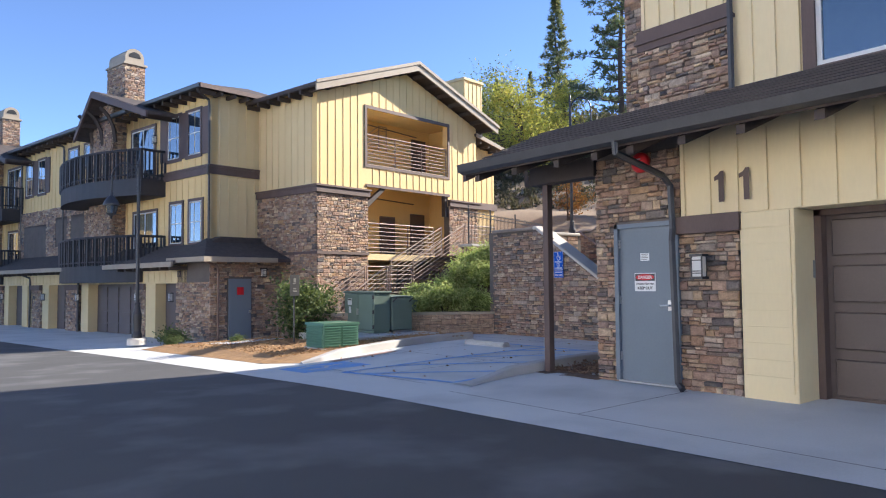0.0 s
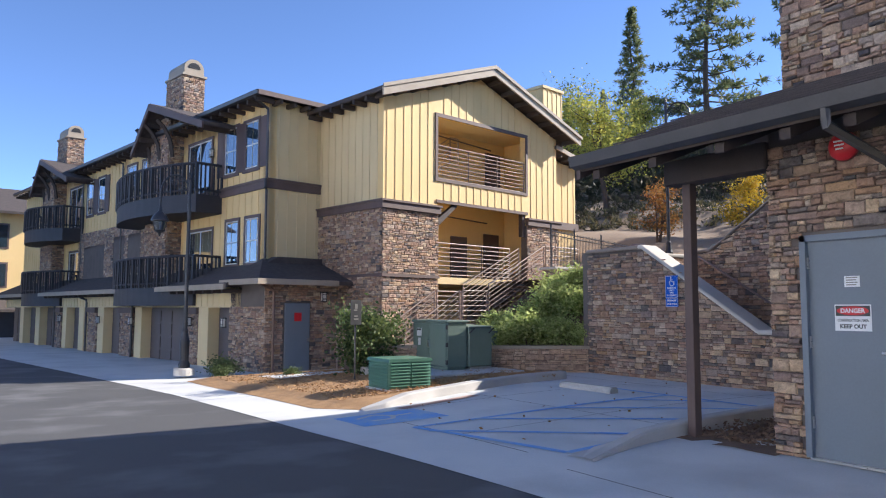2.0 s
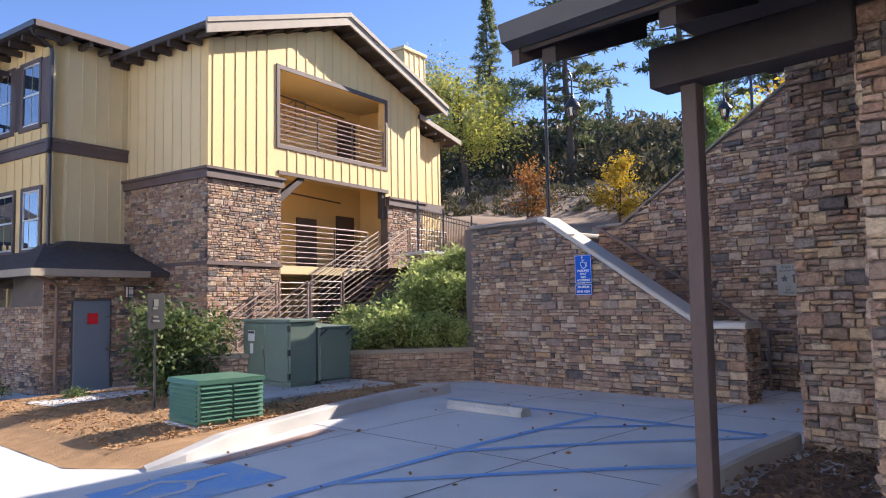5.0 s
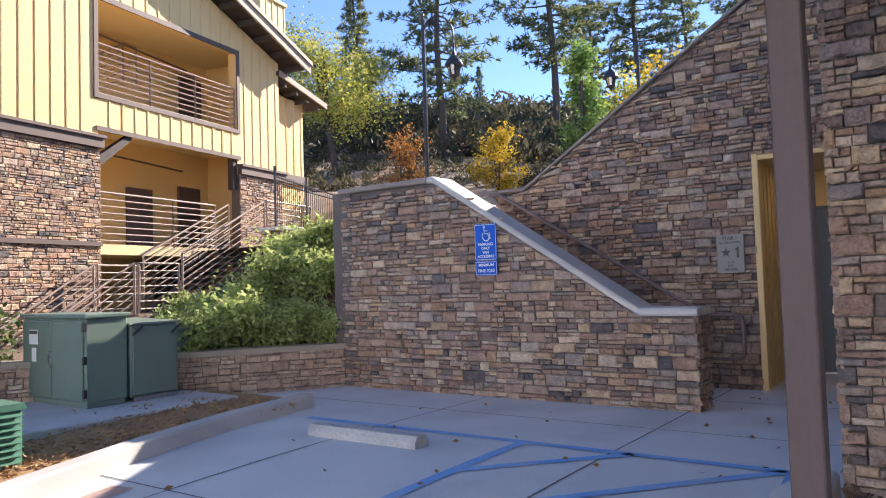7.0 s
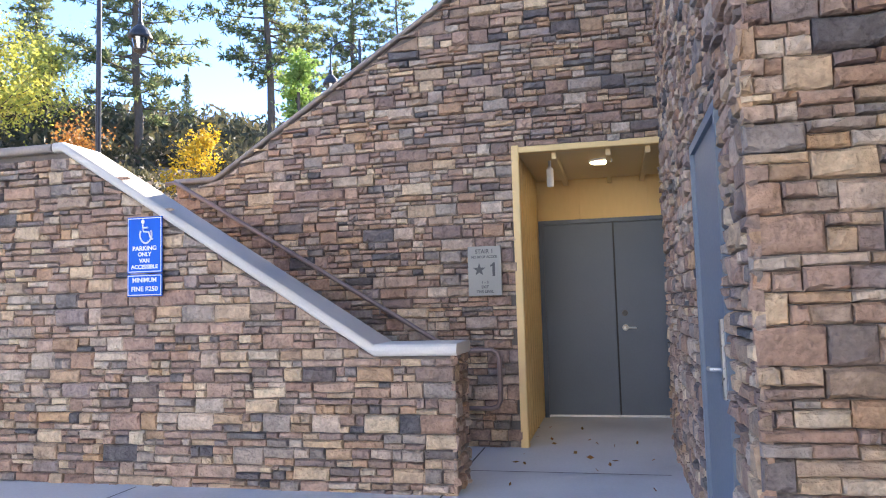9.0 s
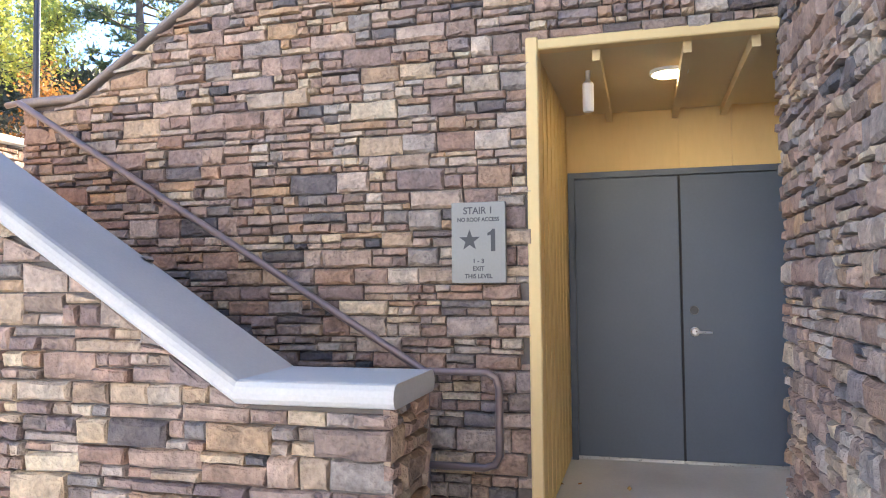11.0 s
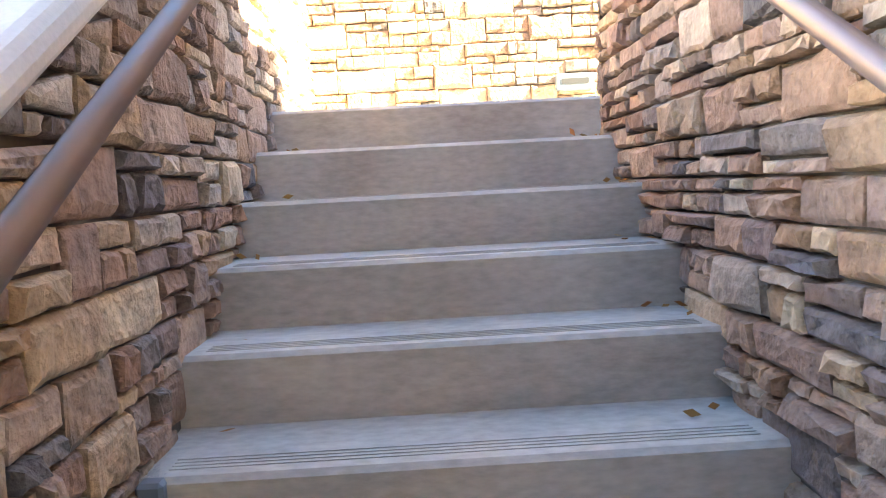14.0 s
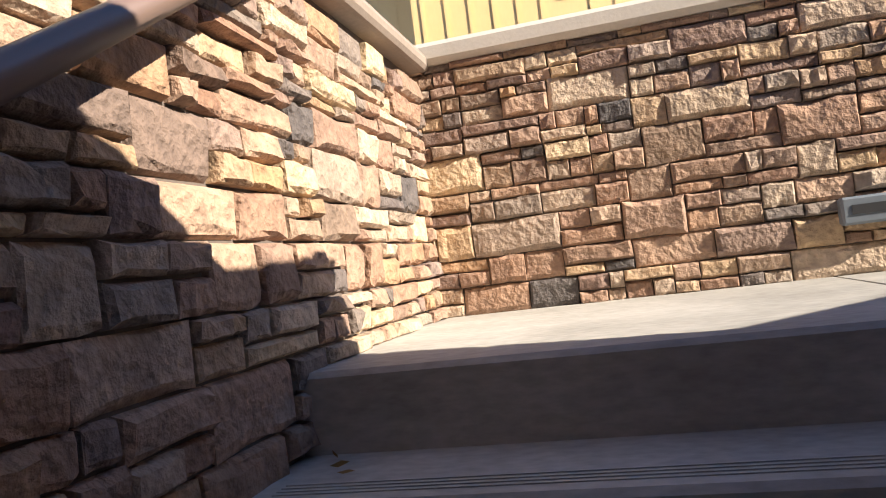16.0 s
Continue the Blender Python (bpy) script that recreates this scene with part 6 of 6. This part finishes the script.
plant(broadleaf("small_tree", "rust-orange autumn shrub tree by the plaza", 2.7, 0.95, 32, "orange", 1900, 0.11, stems=3, start=0.2), *far(38.3, 25))
plant(broadleaf("small_tree", "yellow autumn tree higher on the hillside", 6.5, 2.6, 33, "yellow", 2600, 0.26, stems=2), *far(17.0, 36))
plant(broadleaf("small_tree", "pale yellow-green tree high on the hillside", 6.0, 2.2, 34, "ygreen", 2400, 0.25, stems=2), *far(19.6, 40))
cyp = plant(broadleaf("columnar_tree", "narrow bright green columnar tree on the bank", 8.2, 1.25, 41, "cypress", 5200, 0.2, stems=1, start=0.06, shape=1.6), *far(24.2, 33))
again(cyp, *far(18.2, 37), 120, 0.6)

# bushes of the planted bank and the mulch island
bush = broadleaf("bush", "loose light green shrub on the planted bank", 1.25, 0.75, 51, "shrub", 3600, 0.125, stems=5, start=0.1, category="bush", trunk=0.012)
tagged(plant(bush, 13.1, 16.25, bank_z(13.1, 16.25) - 0.04, 0, 0.72), group="bank shrubs")
for x, y, turn, size in ((12.55, 16.65, 70, 0.42), (13.65, 15.95, 150, 0.42), (13.55, 16.7, 300, 0.5), (14.2, 16.6, 100, 0.55), (14.9, 17.2, 190, 0.6), (15.5, 18.0, 310, 0.6), (14.5, 15.95, 10, 0.45), (15.2, 16.5, 80, 0.5), (13.95, 15.62, 200, 0.34),
                         (12.9, 17.0, 220, 0.42), (12.2, 17.0, 20, 0.36), (13.2, 17.6, 130, 0.4)):
    again(bush, x, y, bank_z(x, y) - 0.04, turn, size * 1.28)
laurel = plant(broadleaf("bush", "tall glossy dark green laurel bush behind the transformer", 1.75, 0.75, 61, "laurel", 4600, 0.10, stems=7, start=0.1, category="bush", trunk=0.01), 9.75, 18.0, ground_z(9.7, 18) + 0.08)
again(laurel, 10.4, 18.7, ground_z(10.4, 18.7) + 0.08, 140, 0.85)
tuft = broadleaf("low_shrub", "low grey-green shrub at the garage corner", 0.55, 0.5, 71, "laurel", 1500, 0.07, stems=5, start=0.1, category="bush", trunk=0.012)
plant(tuft, 8.35, 23.6, ground_z(8.35, 23.6) + 0.06)
again(tuft, 8.0, 22.9, ground_z(8.0, 22.9) + 0.04, 90, 0.6)
again(tuft, 9.25, 20.9, ground_z(9.2, 20.9) + 0.05, 30, 0.5)
again(tuft, 9.55, 16.9, 0.0, 60, 0.4)

# brush on the hillside, with the shade of the trees in its dark colour
rnd = random.Random(5)
quads = []
for _ in range(3000):
    az, dist = rnd.uniform(6, 54), 30 + 80 * rnd.random() ** 1.2
    x, y, z = far(az, dist)
    p0 = B12_INV @ Vector((x, y, 0))
    if p0.x < 11 and p0.y > 0:
        continue
    big = rnd.uniform(0.3, 1.1) * (0.4 if dist < 40 else 1.3 + (dist - 40) * 0.02)
    for _ in range(26):
        p = Vector((x + rnd.gauss(0, big * 0.6), y + rnd.gauss(0, big * 0.6), z + abs(rnd.gauss(0, big * 0.5))))
        quads.append(blade(p, Vector((rnd.gauss(0, 1), rnd.gauss(0, 1), rnd.gauss(0.8, 0.7))), 0.4 * big + 0.15, 0.13 * big + 0.04, rnd))
scrub = soup("hillside_brush", quads, "brush", None, "stuff")
tagged(scrub, "scrubby brush scattered over the hillside, coloured dark for tree shade", "brush", kind="stuff")
for k in range(7):
    az = 25 + k * 3.3
    x, y, z = far(az, 40 + 2 * math.sin(k))
    x2, y2, z2 = far(az + 3.0, 40 + 2 * math.sin(k + 1))
    log = thing("fallen_log", "grey fallen log lying across the slope", "log", pose(0, 0, 0), group="fallen logs")
    part("stem", bars([(x, y, z + 0.12), ((x + x2) / 2, (y + y2) / 2, max((z + z2) / 2, hill_z((x + x2) / 2, (y + y2) / 2)) + 0.14), (x2, y2, z2 + 0.1)], r=0.13, n=7), "bark", log)

# wood chips and fallen leaves
rnd = random.Random(9)
quads = []
for _ in range(9000):
    x, y = rnd.uniform(7.5, 12.2), 14.2 + 8.0 * rnd.random() ** 1.6
    if y < 14.5 and x > 12:
        continue
    p = Vector((x, y, ground_z(x, y) + 0.085 + 0.03 * noise.noise(Vector((x * 2.3, y * 2.3, 0))) + rnd.uniform(0.004, 0.03)))
    quads.append(blade(p, Vector((rnd.gauss(0, 1), rnd.gauss(0, 1), rnd.gauss(0, 0.25))), rnd.uniform(0.03, 0.09), 0.02, rnd))
chips = soup("wood_chips", quads, "mulch", None, "stuff")
tagged(chips, "loose orange-brown wood chips on the mulch bed", "wood chips", kind="stuff")
quads = []
for _ in range(1600):
    x, y = rnd.uniform(9.3, 11.8), rnd.uniform(7.75, 8.85)
    p = Vector((x, y, ground_z(x, y) + rnd.uniform(0.02, 0.06)))
    quads.append(blade(p, Vector((rnd.gauss(0, 1), rnd.gauss(0, 1), rnd.gauss(0, 0.3))), rnd.uniform(0.03, 0.10), 0.03, rnd))
tagged(soup("bark_chips", quads, "chip", None, "stuff"), "dark bark chips in the bed by the post", "bark chips", kind="stuff")
quads = []
for _ in range(70):
    x, y = rnd.uniform(7.5, 17.0), rnd.uniform(9.1, 13.3)
    if x > 13.5:
        y = rnd.uniform(9.1, 10.3)
    p = Vector((x, y, ground_z(x, y) + 0.02))
    quads.append(blade(p, Vector((rnd.gauss(0, 1), rnd.gauss(0, 1), 0.1)), rnd.uniform(0.03, 0.07), 0.035, rnd))
for _ in range(40):
    i = rnd.randrange(1, 8)
    y, z = TOP_Y - TREAD * i, TOP_Z - RISE * i
    p = Vector((rnd.choice([WX1 + 0.08, SX1 - 0.12]) + rnd.uniform(-0.03, 0.1), y + rnd.uniform(0.12, 0.28), z + 0.01))
    quads.append(blade(p, Vector((rnd.gauss(0, 1), rnd.gauss(0, 1), 0.15)), rnd.uniform(0.02, 0.05), 0.02, rnd))
tagged(soup("fallen_leaves", quads, "orange", None, "stuff"), "a few dry leaves lying on the concrete", "leaves", kind="stuff")


# ---- ledge stone facings ----
def line(points):
    def f(u):
        for (a, za), (b, zb) in zip(points, points[1:]):
            if u <= b:
                return za + (zb - za) * (u - a) / (b - a)
        return points[-1][1]
    return f


low_top = line([(0, 0.92), (0.55, 0.92), (3.15, 2.57), (4.8, 2.57)])
# outer face of the low wall: u runs along +y
stone_face(low_wall, (WX0, 10.44, 0), (0, 1, 0), (-1, 0, 0), 4.76, -0.05, 2.62, top=low_top, seed=11, near=lambda u, z: z > 0.55 or u < 1.5)
stone_face(low_wall, (WX1, 15.06, 0), (0, -1, 0), (1, 0, 0), 4.6, 0.0, 2.62, top=lambda u: low_top(4.62 - u), low=lambda u: min(max(1.6 - 0.562 * (u - 1.2), -0.05), 1.68) if u > 1.2 else 1.68, seed=12, depth=0.036, near=lambda u, z: True)
stone_face(low_wall, (WX0 - 0.03, 10.47, 0), (1, 0, 0), (0, -1, 0), 0.43, -0.05, 0.94, seed=13, near=lambda u, z: True)
big_top = line([(0, 2.57), (0.43, 2.57), (4.9, 5.43)])
stone_face(big_wall, (SX1, 13.70, 0), (0, -1, 0), (-1, 0, 0), 4.85, -0.05, 5.4, top=big_top, low=lambda u: 1.5 - 0.562 * u, seed=14, near=lambda u, z: z < 2.3, holes=((3.50, 4.9, -0.3, 2.70),))
stone_face(big_wall, (SX1 - 0.03, 13.68, 0), (1, 0, 0), (0, 1, 0), 0.34, 1.5, 2.6, seed=15, near=lambda u, z: True)
stone_face(end_wall, (14.2, 15.03, 0), (1, 0, 0), (0, -1, 0), 2.7, 1.68, 2.62, seed=16, depth=0.028, gap=0.003, near=lambda u, z: True)
stone_face(planter, (9.75, 17.95, 0), (4.11, -2.75, 0), (-0.555, -0.83, 0), 4.94, -0.2, 0.50, seed=17, near=lambda u, z: u > 1.5, tint="stones_tan")
stone_face(gpost, (16.92, 19.8, 0), (1, 0, 0), (0, -1, 0), 0.6, 0.4, 2.56, seed=18, depth=0.04)
stone_face(gpost, (16.95, 20.38, 0), (0, -1, 0), (-1, 0, 0), 0.6, 0.4, 2.56, seed=19, depth=0.04)
stone_face(pw, (17.5, 20.0, 0), (1, 0, 0), (0, -1, 0), 1.1, 0.5, 2.3, seed=20, depth=0.04)
# building 11
stone_face(front_wall, (9.2, 7.68, 0), (0, -1, 0), (-1, 0, 0), 1.38, -0.05, 3.0, seed=21, near=lambda u, z: True, holes=((0.34, 1.36, -0.3, 2.08),))
stone_face(front_wall, (9.2, 6.36, 0), (0, -1, 0), (-1, 0, 0), 0.84, -0.05, 1.88, seed=22, near=lambda u, z: True)
stone_face(front_wall, (11.48, 7.66, 0), (-1, 0, 0), (0, 1, 0), 2.28, -0.05, 3.0, seed=23)
stone_face(tower, (11.48, 8.91, 0), (0, -1, 0), (-1, 0, 0), 1.5, -0.05, 3.7, seed=24, course=0.07, longest=0.34, gap=0.004, near=lambda u, z: True)
stone_face(tower, (15.7, 8.87, 0), (-1, 0, 0), (0, 1, 0), 4.25, -0.05, 5.0, seed=25, near=lambda u, z: z < 2.6, holes=((2.55, 3.58, -0.3, 2.13),))
stone_face(tower, (11.48, 8.91, 0), (0, -1, 0), (-1, 0, 0), 1.6, 3.7, 8.4, seed=28)
stone_face(tower, (13.5, 8.87, 0), (-1, 0, 0), (0, 1, 0), 2.05, 5.0, 8.4, seed=29)
stone_face(strip_stone, (9.92, 7.46, 0), (0, -1, 0), (-1, 0, 0), 1.5, 3.62, 4.62, seed=27)
# building 12, in its own axes
stone_face(pier_l, (-0.03, -0.02, 0), (1, 0, 0), (0, -1, 0), 2.25, -0.6, 4.42, seed=31, near=lambda u, z: z > 2.5, depth=0.04)
stone_face(pier_r, (6.53, -0.02, 0), (1, 0, 0), (0, -1, 0), 1.8, 0.5, 4.42, seed=32, depth=0.04)
stone_face(side_stone, (-0.02, 3.3, 0), (0, -1, 0), (-1, 0, 0), 3.32, -0.6, 4.42, seed=33, depth=0.04)
stone_face(room, (GU - 0.03, 1.86, 0), (1, 0, 0), (0, -1, 0), 2.78, -0.7, 2.15, seed=34, depth=0.04, holes=((0.62, 1.54, -0.9, 1.6),))
stone_face(room, (GU, 3.95, 0), (0, -1, 0), (-1, 0, 0), 2.1, -0.7, 1.45, seed=35, depth=0.04)
stone_face(wing_stone, (UW - 0.05, 21.0, 0), (0, -1, 0), (-1, 0, 0), 8.4, 2.2, 5.0, seed=36, depth=0.03, holes=((4.7, 6.0, 3.2, 4.5), (6.4, 7.8, 3.2, 4.5), (0.8, 3.6, 2.4, 4.3)))
for wall, w0, w1 in GARAGE_PIERS:
    stone_face(wall, (GU + 0.03, w1, 0), (0, -1, 0), (-1, 0, 0), w1 - w0, Z0, 1.2, seed=80 + int(w0), depth=0.04)
    stone_face(wall, (GU, w0, 0), (1, 0, 0), (0, -1, 0), 0.45, Z0, 1.2, seed=90 + int(w0), depth=0.04)
for i, (wall, o) in enumerate(PIERS):
    if i % 2 == 0:
        stone_face(wall, (UW - 0.55, 11.5 + o, 0), (0, -1, 0), (-1, 0, 0), 2.0, 2.0, 8.6, seed=40 + i, depth=0.04)
        stone_face(wall, (UW - 0.55, 9.5 + o, 0), (1, 0, 0), (0, -1, 0), 0.6, 2.0, 8.6, seed=50 + i, depth=0.04)
    else:
        stone_face(wall, (UW - 0.05, 11.1 + o, 0), (0, -1, 0), (-1, 0, 0), 1.5, 8.2, 10.35, seed=60 + i, depth=0.04)
        stone_face(wall, (UW - 0.05, 9.6 + o, 0), (1, 0, 0), (0, -1, 0), 0.83, 8.2, 10.35, seed=70 + i, depth=0.04)
